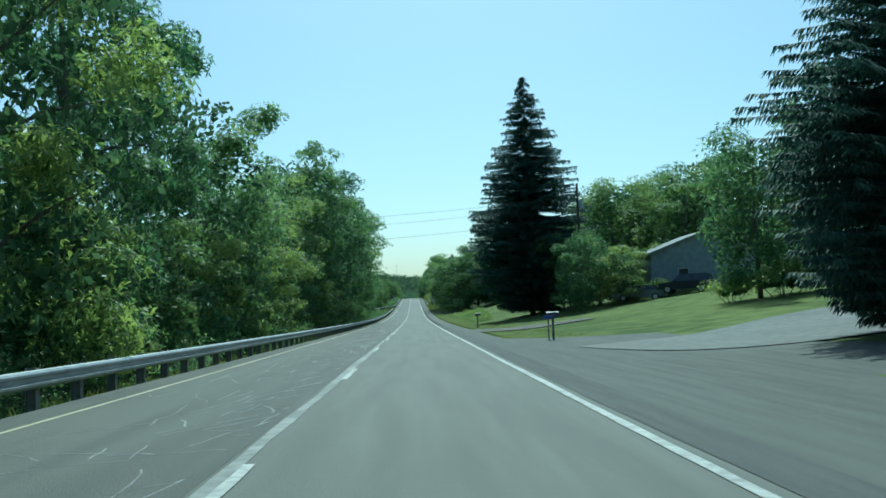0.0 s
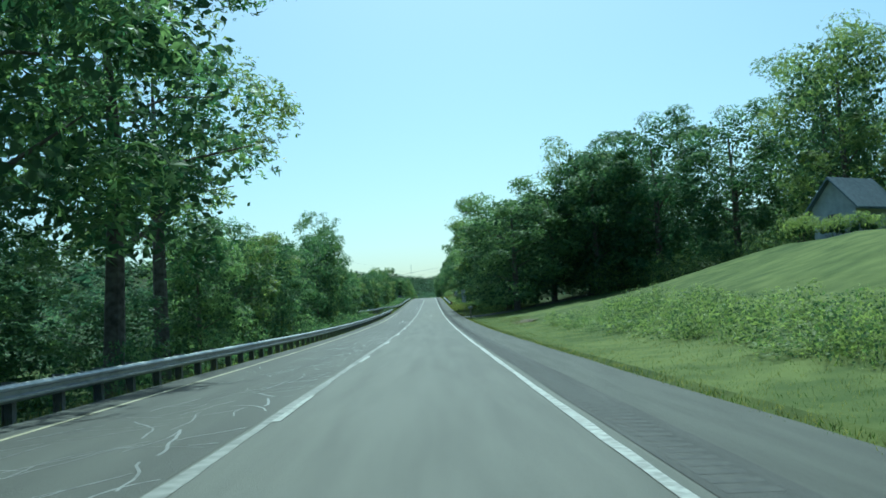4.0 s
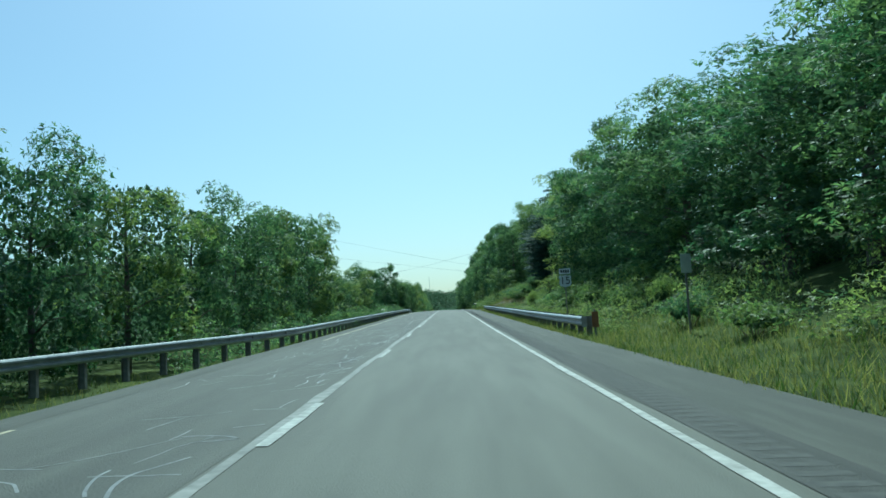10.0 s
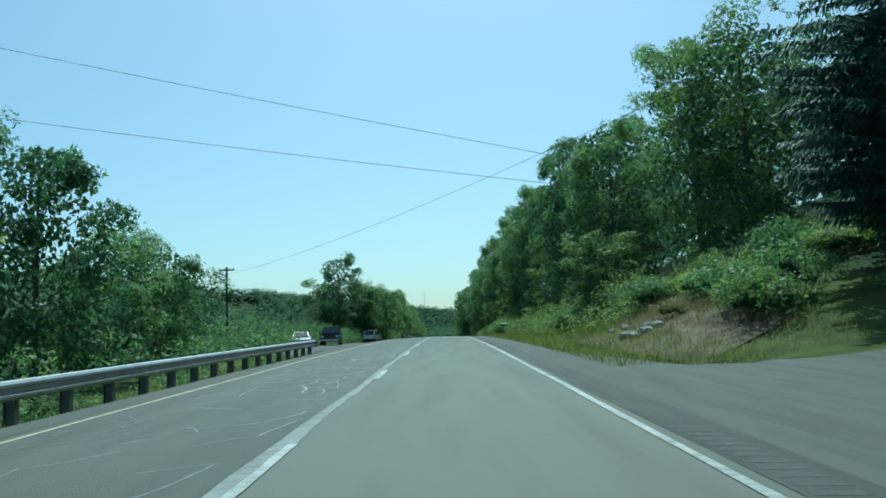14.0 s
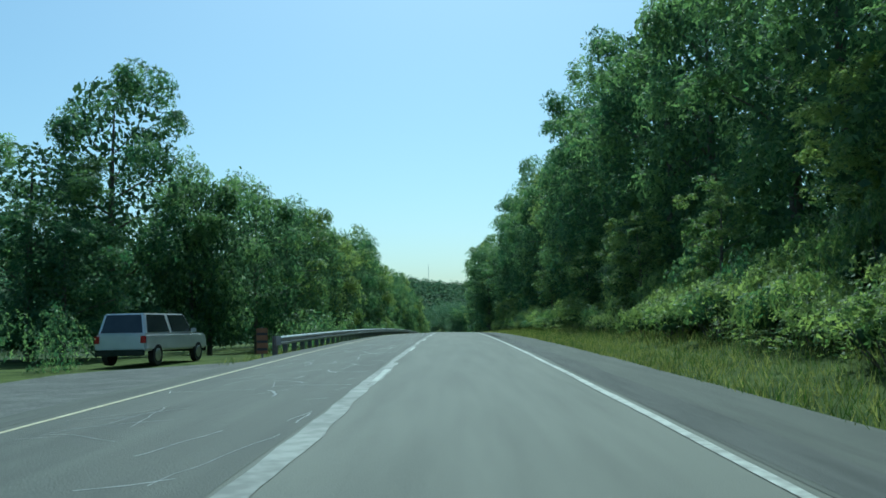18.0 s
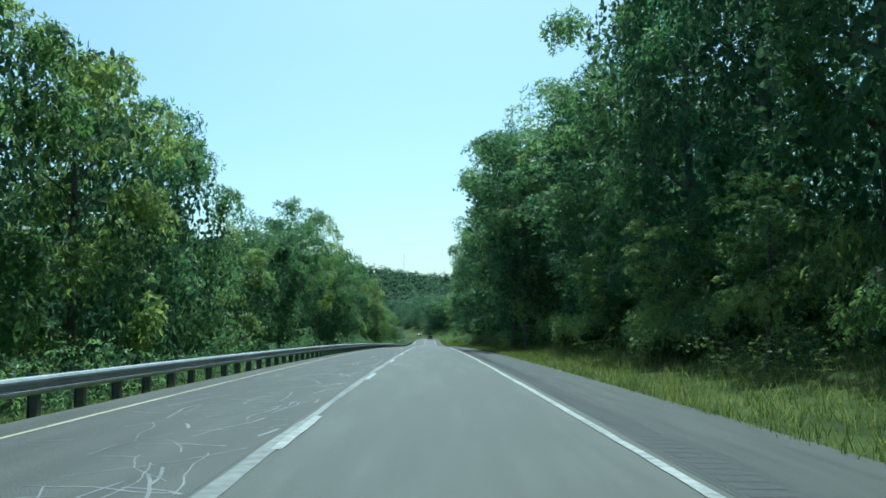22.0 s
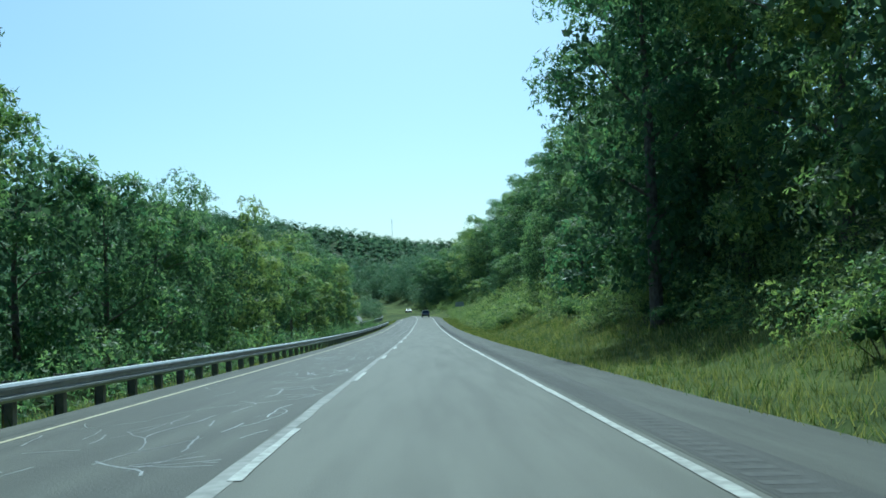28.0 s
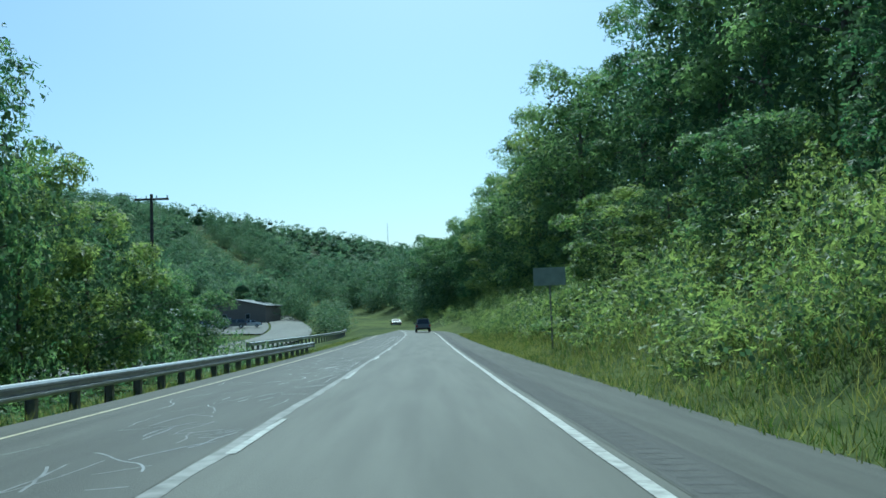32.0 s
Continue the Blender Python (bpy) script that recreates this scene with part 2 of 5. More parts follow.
# ---- ground ----
def build_ground():
    xs = list(np.concatenate([np.arange(-900, -120, 40.0), np.arange(-120, -40, 10.0), np.arange(-40, -12, 3.0), np.arange(-12, -4.5, 1.0),
                              [-4.4, -4.2, 5.5, 5.7], np.arange(6.2, 16, 0.7), np.arange(16, 45, 2.5), np.arange(45, 120, 12.0),
                              np.arange(120, 700, 45.0)]))
    ys = list(np.concatenate([np.arange(-120, 900, 5.0), np.arange(900, 1300, 12.0), np.arange(1300, 2200, 45.0)]))
    verts = []
    for y in ys:
        o = bend(y)
        for x in xs:
            verts.append((x + o, y, land(x + o, y)))
    w = len(xs)
    faces = [(j * w + i, j * w + i + 1, (j + 1) * w + i + 1, (j + 1) * w + i) for j in range(len(ys) - 1) for i in range(w - 1)]
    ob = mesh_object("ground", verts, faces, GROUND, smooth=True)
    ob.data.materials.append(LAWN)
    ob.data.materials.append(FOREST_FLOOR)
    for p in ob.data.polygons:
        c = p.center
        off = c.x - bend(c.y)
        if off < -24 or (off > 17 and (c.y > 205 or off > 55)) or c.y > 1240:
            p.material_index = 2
        elif 6.2 < off and c.y < 200:
            p.material_index = 1
    tagged(ob, "grassy verges and wooded slopes beside the highway", "ground", kind="structure")
    return ob


GROUND_OB = build_ground()


def strip(name, x0, x1, y0, y1, lift, mat, parent=None, step=4.0, wobble=0.0, seed=0):
    """A band along the road between two offsets from the lane joint."""
    ys = list(np.arange(y0, y1, step)) + [y1]
    verts = []
    for y in ys:
        o = bend(y)
        w0 = wobble * noise.noise((y * 0.21, seed, 0.3)) + wobble * 0.5 * noise.noise((y * 1.1, seed, 2.3))
        w1 = wobble * noise.noise((y * 0.21, seed + 7.0, 0.3)) + wobble * 0.5 * noise.noise((y * 1.1, seed + 7.0, 2.3))
        cut = [x0 + w0, x1 + w1]
        if x0 < 0 < x1:
            cut = [x0 + w0, 0.0, x1 + w1]
        for x in cut:
            verts.append((x + o, y, road_z(y) - CROWN * abs(x) + lift))
    k = len(verts) // len(ys)
    faces = [(j * k + i, j * k + i + 1, (j + 1) * k + i + 1, (j + 1) * k + i) for j in range(len(ys) - 1) for i in range(k - 1)]
    return mesh_object(name, verts, faces, mat, parent)


ROAD_END = 1240.0
road = tagged(strip("road", -4.3, 5.5, -120, ROAD_END, 0.0, ASPHALT), "sun-bleached grey asphalt highway carriageway with two lanes", "road", kind="structure")
tagged(strip("older_lane", -3.7, -0.1, -120, ROAD_END, 0.003, ASPHALT_OLD, road, wobble=0.05, seed=13))
strip("rumble_band", 3.86, 4.5, -120, ROAD_END, 0.006, RUMBLE_ASPHALT, road, wobble=0.06, seed=23)
strip("shoulder", 3.85, 5.75, -120, ROAD_END, 0.004, SHOULDER, road, wobble=0.1, seed=3)
strip("inner_shoulder", -4.5, -3.75, -120, ROAD_END, 0.004, SHOULDER, road, wobble=0.08, seed=9)
strip("edge_line", 3.605, 3.725, -120, ROAD_END, 0.008, PAINT_WHITE, road, 0.4, 0.028, 4)
for y0, y1 in ((-120, 263), (288, ROAD_END)):
    strip("yellow_line", -3.59, -3.495, y0, y1, 0.008, PAINT_YELLOW, road, 1.0, 0.015, 5)
strip("lane_joint", -0.06, 0.085, -120, ROAD_END, 0.005, JOINT, road, 0.3, 0.055, 6)

# worn white dashes between the lanes: (stretch start, stretch end, how many)
DASHES = [(-115.3, 165.7, 23), (165.7, 336.4, 14), (336.4, 496.2, 13), (496.2, 616.0, 10), (616.0, 696.3, 7), (696.3, 719.4, 2),
          (719.4, 753.0, 3), (753.0, 822.3, 6), (822.3, 1200.0, 31)]
for a, b, count in DASHES:
    for k in range(count):
        end = a + (b - a) * (k + 1) / count
        strip("lane_dash", 0.06, 0.165, end - 3.2, end, 0.009, PAINT_WHITE, road, 0.16, 0.035, k + a)
strip("lane_joint", 0.07, 0.19, 436, 474, 0.0055, JOINT, road, 0.3, 0.1, 61)
strip("lane_joint", 0.08, 0.2, 300, 345, 0.0055, JOINT, road, 0.3, 0.12, 62)
# cross joint and a short painted mark in the right lane
strip("cross_joint", 0.2, 3.5, 190.6, 190.72, 0.006, JOINT, road, 0.06)
strip("cross_joint", 2.75, 3.25, 213.9, 214.05, 0.006, JOINT, road, 0.06)
strip("painted_mark", 1.95, 2.07, 211.3, 213.2, 0.006, PAINT_WHITE, road, 0.2, 0.03, 31)
strip("painted_mark", 1.72, 1.95, 213.0, 213.2, 0.006, PAINT_WHITE, road, 0.1, 0.03, 32)


def sealer_squiggles(name, count, x0, x1, y0, y1, seed, broad=0.0):
    """Thin bands of crack sealer that wander over the lane, sky gleam in their pale colour."""
    rnd = random.Random(seed)
    verts, faces = [], []
    for _ in range(count):
        y, x = rnd.uniform(y0, y1), rnd.uniform(x0, x1)
        ang = rnd.choice([rnd.gauss(0.0, 0.25), rnd.gauss(1.5, 0.35), rnd.gauss(1.3, 0.5)])
        w = rnd.uniform(0.006, 0.014) + broad * rnd.random()
        n = rnd.randint(3, 11)
        for i in range(n):
            px, py = x, y
            x += 0.16 * math.cos(ang)
            y += 0.22 * math.sin(ang)
            ang += rnd.gauss(0, 0.16)
            if not x0 < x < x1:
                break
            nx, ny = -(y - py), x - px
            l = math.hypot(nx, ny) or 1
            nx, ny = nx / l * w, ny / l * w
            b = len(verts)
            for vx, vy in ((px - nx, py - ny), (px + nx, py + ny), (x + nx, y + ny), (x - nx, y - ny)):
                verts.append((vx + bend(vy), vy, road_z(vy) - CROWN * abs(vx) + 0.005))
            faces.append((b, b + 1, b + 2, b + 3))
    return mesh_object(name, verts, faces, SEALER_GLEAM, road)


tagged(sealer_squiggles("crack_sealer", 2600, -3.3, -0.2, -20, 900, 5), kind="stuff")
tagged(sealer_squiggles("crack_sealer", 900, -1.6, -0.15, -20, 900, 15, 0.008), kind="stuff")


def rumble(y0, y1):
    verts, faces = [], []
    for y in np.arange(y0, y1, 0.32):
        b = len(verts)
        for vx, vy in ((3.93, y), (4.32, y), (4.32, y + 0.16), (3.93, y + 0.16)):
            verts.append((vx, vy, road_z(vy) - CROWN * vx + 0.008))
        faces.append((b, b + 1, b + 2, b + 3))
    tagged(mesh_object("rumble_strip", verts, faces, GROOVE, road), kind="stuff")


rumble(88, 362)
rumble(500, 860)


# ---- guard rails ----
def polyline_x(points, y):
    for (y0, x0), (y1, x1) in zip(points, points[1:]):
        if y <= y1:
            f = (y - y0) / (y1 - y0)
            f = f * f * (3 - 2 * f)
            return x0 + (x1 - x0) * f
    return points[-1][1]


BEAM = [(-0.0, 0.155), (0.055, 0.14), (0.085, 0.1), (0.085, 0.06), (0.02, 0.03), (0.02, -0.03), (0.085, -0.06), (0.085, -0.1), (0.055, -0.14), (0.0, -0.155)]
POST_MESH = None


def guard_rail(points, side, top, label):
    """W-beam on posts. side: +1 the face looks to the right. top: height over the pavement's line."""
    global POST_MESH
    y0, y1 = points[0][0], points[-1][0]
    root = tagged(new("guard_rail"), label, "guard rail", "guard rails")
    mid = top - 0.155
    base_z = lambda y: road_z(y) - CROWN * 4.8
    root.location = (polyline_x(points, y0) + bend(y0), y0, land(polyline_x(points, y0) + bend(y0), y0))
    inv = Matrix.Translation(root.location).inverted()
    ys = list(np.arange(y0, y1, 3.81)) + [y1]
    verts = []
    for y in ys:
        for (o, h) in BEAM:
            verts.append(inv @ Vector((polyline_x(points, y) + bend(y) + side * o, y, base_z(y) + mid + h)))
        for (o, h) in BEAM:
            verts.append(inv @ Vector((polyline_x(points, y) + bend(y) + side * (o - 0.006), y, base_z(y) + mid + h)))
    k = len(BEAM)
    faces = []
    for j in range(len(ys) - 1):
        for i in range(k - 1):
            faces.append((j * 2 * k + i, j * 2 * k + i + 1, (j + 1) * 2 * k + i + 1, (j + 1) * 2 * k + i))
            faces.append((j * 2 * k + k + i, (j + 1) * 2 * k + k + i, (j + 1) * 2 * k + k + i + 1, j * 2 * k + k + i + 1))
        for i in (0, k - 1):
            faces.append((j * 2 * k + i, (j + 1) * 2 * k + i, (j + 1) * 2 * k + k + i, j * 2 * k + k + i))
    mesh_object("beam", verts, faces, STEEL, root, "galvanised W-shaped steel beam")
    if POST_MESH is None:
        bm = bmesh.new()
        add_box(bm, -0.09, -0.08, -0.075, 0.075, -1.0, 0.0)
        add_box(bm, 0.08, 0.09, -0.075, 0.075, -1.0, 0.0)
        add_box(bm, -0.08, 0.08, -0.005, 0.005, -1.0, 0.0)
        add_box(bm, 0.09, 0.2, -0.06, 0.06, -0.33, -0.04)
        POST_MESH = bpy.data.meshes.new("post")
        bm.to_mesh(POST_MESH)
        bm.free()
        POST_MESH.materials.append(POST_STEEL)
    y = y0 + 0.4
    while y < y1:
        p = new("post", POST_MESH)
        p.parent = root
        x = polyline_x(points, y) + bend(y) - side * 0.19
        p.matrix_basis = inv @ (Matrix.Translation((x, y, base_z(y) + top + 0.02)) @ pose(0, 0, 0, 0, 0, 0 if side > 0 else 180))
        y += 1.905
    # rounded end terminals
    for ye, s in ((y0, -1), (y1, 1)):
        bm = bmesh.new()
        xe = polyline_x(points, ye) + bend(ye)
        add_box(bm, xe - 0.06 if side > 0 else xe - 0.12, xe + 0.12 if side > 0 else xe + 0.06, ye - 0.02 + s * 0.02, ye + 0.02 + s * 0.02, base_z(ye) + mid - 0.17, base_z(ye) + mid + 0.17, 0.01)
        bm.transform(inv)
        part("end_terminal", bm, STEEL, root)
    return root


guard_rail([(-60, -4.85), (254, -4.85)], 1, 0.6, "grey galvanised steel guard rail with weathered posts along the inner shoulder")
guard_rail([(236, -12.5), (250, -11.0), (268, -8.2), (290, -4.95), (395, -4.95)], 1, 0.6, "grey galvanised guard rail flaring away from the roadway")
guard_rail([(485, -4.9), (864, -4.9)], 1, 0.6, "long grey steel guard rail in front of the median trees")
guard_rail([(280.5, 6.15), (360, 6.15)], -1, 0.6, "short grey steel guard rail along the outer shoulder")
guard_rail([(872, -10.5), (940, -8.0)], 1, 0.6, "distant grey guard rail beside the opposite roadway")


# ---- trees ----
def unit(v):
    return v / np.maximum(np.linalg.norm(v, axis=1, keepdims=True), 1e-9)


def leaf_cloud(rnd, centres, per, size, lift=0.5, follow=0.95):
    """Sprays of three leaflets on the shells of the clumps (x, y, z, r), thicker on their upper sides."""
    rg = np.random.RandomState(rnd.randint(0, 10 ** 6))
    clump = np.array(centres, dtype=float)
    which = np.repeat(np.arange(len(clump)), (per * rg.uniform(0.8, 1.2, len(clump))).astype(int))
    n = len(which)
    stretch = np.stack([rg.uniform(0.85, 1.25, len(clump)), rg.uniform(0.85, 1.25, len(clump)), rg.uniform(0.62, 0.95, len(clump))], 1)[which]
    v = unit(rg.normal(0, 1, (n, 3)) + (0, 0, lift))
    d = clump[which, 3:4] * (1.08 - 0.5 * rg.rand(n, 1) ** 1.4)
    p = clump[which, :3] + v * d * stretch
    up = unit(v * follow + rg.normal(0, 0.34, (n, 3)) + (0, 0, 0.3))
    t = unit(np.cross(up, rg.normal(0, 1, (n, 3))) + v * 0.45 - (0, 0, 0.06))
    b = np.cross(up, t)
    L = size * rg.uniform(0.6, 1.35, (n, 1))
    verts = np.zeros((n, 7, 3))
    verts[:, 0] = p - t * L * 0.3
    for k, turn in enumerate((-0.95, 0.05, 0.9)):
        a = turn + rg.normal(0, 0.22, (n, 1))
        way = np.cos(a) * t + np.sin(a) * b + up * rg.normal(-0.12, 0.22, (n, 1))
        side = np.cos(a) * b - np.sin(a) * t + up * rg.normal(0, 0.35, (n, 1))
        l = L * rg.uniform(0.62, 0.95, (n, 1))
        verts[:, 1 + 2 * k] = verts[:, 0] + way * l * 0.55 + side * l * 0.24
        verts[:, 2 + 2 * k] = verts[:, 0] + way * l - side * l * 0.12
    base = (np.arange(n) * 7)[:, None, None]
    faces = base + np.array([[0, 1, 2], [0, 3, 4], [0, 5, 6]])[None]
    return verts.reshape(-1, 3), faces.reshape(-1, 3)


# Filler lumps added inside crowns to block light between the leaves.
def cores(rnd, centres, k, verts, faces, squash=0.9):
    for (cx, cy, cz, r) in centres:
        bm = bmesh.new()
        bmesh.ops.create_icosphere(bm, subdivisions=1, radius=1.0)
        base = len(verts)
        for v in bm.verts:
            f = k * r * rnd.uniform(0.7, 1.15)
            verts.append(Vector((cx + v.co.x * f, cy + v.co.y * f, cz + v.co.z * f * squash)))
        bm.verts.index_update()
        for f in bm.faces:
            faces.append(tuple(base + v.index for v in f.verts))
        bm.free()


def inner_sprays(rnd, count, size, height, radius, low, lean=0.0):
    """Shaded leaves and twigs inside a crown, so that it closes up behind its outer leaves."""
    rg = np.random.RandomState(rnd.randint(0, 10 ** 6))
    f = rg.rand(count, 1)
    a = rg.uniform(0, 6.28, (count, 1))
    d = radius * 0.74 * np.sqrt(rg.rand(count, 1)) * np.sin(math.pi * (0.2 + 0.68 * f)) ** 0.7
    z = height * (low + (0.88 - low) * f)
    p = np.concatenate([np.cos(a) * d + lean * z * 0.3, np.sin(a) * d, z], 1)
    n = unit(rg.normal(0, 1, (count, 3)) * (1, 1, 0.7))
    t = unit(np.cross(n, rg.normal(0, 1, (count, 3))))
    b = np.cross(n, t)
    L = size * rg.uniform(0.6, 1.3, (count, 1))
    verts = np.stack([p - t * L * 0.5, p + b * L * 0.3, p + t * L * 0.5, p - b * L * 0.3], 1).reshape(-1, 3)
    return verts, np.arange(count * 4).reshape(-1, 4)


def limbs(rnd, bm, height, radius, first, count, girth, lean=0.0):
    top = Vector((lean * height * 0.26, 0, height * 0.8))
    mid = Vector((lean * height * 0.1 + rnd.uniform(-0.2, 0.2), rnd.uniform(-0.2, 0.2), height * 0.45))
    add_tube(bm, (0, 0, -0.8), mid, girth, girth * 0.62, 9)
    add_tube(bm, mid, top, girth * 0.62, girth * 0.12, 7)
    tips = []
    for i in range(count):
        f = first + (0.68 - first) * i / max(1, count - 1)
        a = i * 2.4 + rnd.uniform(-0.5, 0.5)
        start = mid * (f / 0.45) if f < 0.45 else mid + (top - mid) * ((f - 0.45) / 0.41)
        reach = radius * (0.8 - 0.7 * max(0, f - 0.4)) * rnd.uniform(0.6, 0.95)
        kneeling = start + Vector((math.cos(a) * reach * 0.5, math.sin(a) * reach * 0.5, height * 0.06))
        tip = start + Vector((math.cos(a) * reach, math.sin(a) * reach, height * rnd.uniform(0.06, 0.13)))
        add_tube(bm, start, kneeling, girth * 0.32 * (1.2 - f), girth * 0.2 * (1.2 - f), 5)
        add_tube(bm, kneeling, tip, girth * 0.2 * (1.2 - f), 0.02, 4)
        tips.append(tip)
    return tips


PROTO = {}


def broadleaf(key, seed, height, radius, clumps, per, size, mat, low=0.2, lean=0.0, airy=False, inner=2200):
    """A broad-leaved tree: tapered trunk, limbs, and a crown of clumps of leaves."""
    rnd = random.Random(seed)
    root = new("tree")
    bm = bmesh.new()
    tips = limbs(rnd, bm, height, radius, max(0.22, low), 11 if airy else 9, 0.018 * height * (0.7 if airy else 1.0), lean)
    part("trunk", bm, BARK, root)
    centres = []
    boughs = max(6, clumps // 3)
    for i in range(boughs):
        f = (i + 0.5) / boughs
        z = height * (low + (0.905 - low) * f)
        prof = math.sin(math.pi * min(1.0, 0.15 + 0.85 * (1 - f) ** 0.75)) ** 0.5 if f > 0.12 else 0.8
        a = i * 2.39996 + rnd.uniform(-0.3, 0.3)
        d = radius * prof * math.sqrt(rnd.uniform(0.3, 0.85)) * 0.7
        big = radius * rnd.uniform(0.27, 0.42) * (0.8 if airy else 1.0)
        bx, by = math.cos(a) * d + lean * z * 0.3, math.sin(a) * d
        for k in range(rnd.randint(4, 6)):
            v = Vector((rnd.gauss(0, 1) + 0.7 * math.cos(a), rnd.gauss(0, 1) + 0.7 * math.sin(a), rnd.gauss(0.35, 0.8))).normalized()
            r = big * rnd.uniform(0.4, 0.66)
            out = big * rnd.uniform(0.55, 0.95)
            centres.append((bx + v.x * out, by + v.y * out, z + v.z * out * 0.75, r))
    if airy:
        centres += [(t.x, t.y, t.z, radius * 0.2) for t in tips]
    v, f = leaf_cloud(rnd, centres, per, size)
    crown = mesh_object("crown", v, f, mat, root)
    if not airy:
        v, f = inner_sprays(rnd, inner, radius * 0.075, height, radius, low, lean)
        mesh_object("inner_crown", v, f, SHADED_CORE, root)
    PROTO[key] = (root, height, radius)


def conifer(key, seed, height, radius, tiers, mat):
    """A spruce: straight trunk and drooping whorls of needle sprays."""
    rnd = random.Random(seed)
    root = new("spruce")
    bm = bmesh.new()
    add_tube(bm, (0, 0, -0.6), (0, 0, height * 0.97), 0.0105 * height, 0.03, 9)
    verts, faces = [], []
    for i in range(tiers):
        f = i / (tiers - 1)
        z = height * (0.035 + 0.945 * f)
        reach = min(radius * 1.35 * (1 - f) ** 0.85, 0.82 * radius, radius * (0.45 + 1.9 * f)) * rnd.uniform(0.8, 1.12) + 0.2
        for k in range(max(8, int(22 * (1 - f) + 7))):
            a = rnd.uniform(0, 6.28)
            z = height * min(0.985, max(0.03, 0.035 + 0.945 * f + rnd.uniform(-0.6, 0.6) / tiers))
            L = reach * rnd.uniform(0.72, 1.12)
            d = Vector((math.cos(a), math.sin(a), 0))
            side = Vector((-d.y, d.x, 0))
            if rnd.random() < 0.25:
                add_tube(bm, (0, 0, z), d * L * 0.8 + Vector((0, 0, z - L * 0.1)), 0.05, 0.015, 4)
            n = max(5, int(L / 0.13))
            for j in range(n):
                g = (j + 0.6) / n
                if g < 0.2:
                    continue
                p = d * L * g + Vector((0, 0, z - L * 0.3 * g + L * 0.2 * g * g))
                for s in (-1, -0.5, 0.5, 1):
                    w = rnd.uniform(0.25, 0.62) * (1.15 - 0.6 * g)
                    tip = p + side * s * w + d * rnd.uniform(0.05, 0.25) + Vector((0, 0, -rnd.uniform(0.08, 0.5)))
                    b = len(verts)
                    verts += [p - d * 0.06 + Vector((0, 0, 0.03)), p + d * 0.06, tip]
                    faces.append((b, b + 1, b + 2))
    part("trunk", bm, BARK, root)
    mesh_object("crown", verts, faces, mat, root)
    v, f = [], []
    cores(rnd, [(0, 0, height * (0.08 + 0.8 * i / 9), radius * (0.12 + 0.3 * math.sin(math.pi * (0.1 + 0.8 * i / 10))) * (1 - i / 10.5)) for i in range(10)], 0.9, v, f, 1.5)
    mesh_object("inner_crown", v, f, NEEDLE, root)
    PROTO[key] = (root, height, radius)


def bush(key, seed, height, radius, clumps, per, size, mat):
    rnd = random.Random(seed)
    root = new("shrub")
    centres = []
    for i in range(clumps):
        a, d = i * 2.4, radius * math.sqrt((i + 0.3) / clumps) * 0.8
        r = radius * rnd.uniform(0.28, 0.42)
        centres.append((math.cos(a) * d, math.sin(a) * d, max(r * 0.5, height * (0.75 - 0.5 * (d / radius) ** 2) * rnd.uniform(0.6, 1.05)), r))
    bm = bmesh.new()
    for (x, y, z, r) in centres[::2]:
        add_tube(bm, (x * 0.2, y * 0.2, -0.3), (x, y, z), 0.035, 0.012, 5)
    part("stem", bm, BARK, root)
    v, f = leaf_cloud(rnd, centres, per, size)
    mesh_object("crown", v, f, mat, root)
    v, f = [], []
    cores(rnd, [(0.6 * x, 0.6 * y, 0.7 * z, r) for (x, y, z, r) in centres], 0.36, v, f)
    mesh_object("inner_crown", v, f, SHADED_CORE, root)
    PROTO[key] = (root, height, radius)


broadleaf("tall_a", 1, 17, 5.5, 52, 108, 0.325, LEAF, 0.05)
broadleaf("tall_b", 2, 17, 5.0, 52, 108, 0.325, LEAF, 0.08)
broadleaf("tall_c", 3, 17, 5.5, 52, 108, 0.325, LEAF_LIGHT, 0.05)
broadleaf("tall_d", 14, 17, 5.0, 38, 74, 0.33, LEAF_LIGHT, 0.36, inner=120)
broadleaf("tall_e", 15, 17, 5.0, 46, 108, 0.32, LEAF, 0.26, inner=1700)
broadleaf("round_a", 4, 10, 4.2, 44, 82, 0.29, LEAF, 0.06)
broadleaf("round_b", 5, 10, 4.0, 44, 82, 0.29, LEAF_LIGHT, 0.06)
broadleaf("airy_a", 6, 14, 4.2, 54, 60, 0.27, LEAF, 0.25, 0.12, True)
broadleaf("airy_b", 7, 14, 3.8, 52, 60, 0.27, LEAF_LIGHT, 0.3, -0.1, True)
conifer("spruce", 8, 24, 6.0, 60, NEEDLE)
bush("bush_a", 9, 2.4, 2.2, 14, 75, 0.22, LEAF_LIGHT)
bush("bush_rust", 17, 2.0, 1.7, 12, 70, 0.2, LEAF_RUST)
bush("bush_b", 10, 2.6, 2.0, 13, 75, 0.22, LEAF)


def plant(key, x, y, top, radius, label, category="tree", group="", kind_name=None, turn=None, absolute=True, sink=0.0):
    """Sets a tree whose top reaches that height over the road beside it (absolute) or over its own foot."""
    root, h, r = PROTO[key]
    rnd = random.Random(int(x * 131 + y * 17))
    x0 = x + bend(y)
    z = land(x0, y) - sink
    tall = (road_z(y) + top - z) if absolute else top
    tall = max(tall, 0.35 * h if key[0] != "b" else 0.5)
    m = Matrix.LocRotScale((x0, y, z), Euler((0, 0, rnd.uniform(0, 6.28) if turn is None else turn)), (radius / r, radius / r, tall / h))
    ob = copy_thing(root, m)
    tagged(ob, label, category, group)
    return ob


RND = random.Random(77)


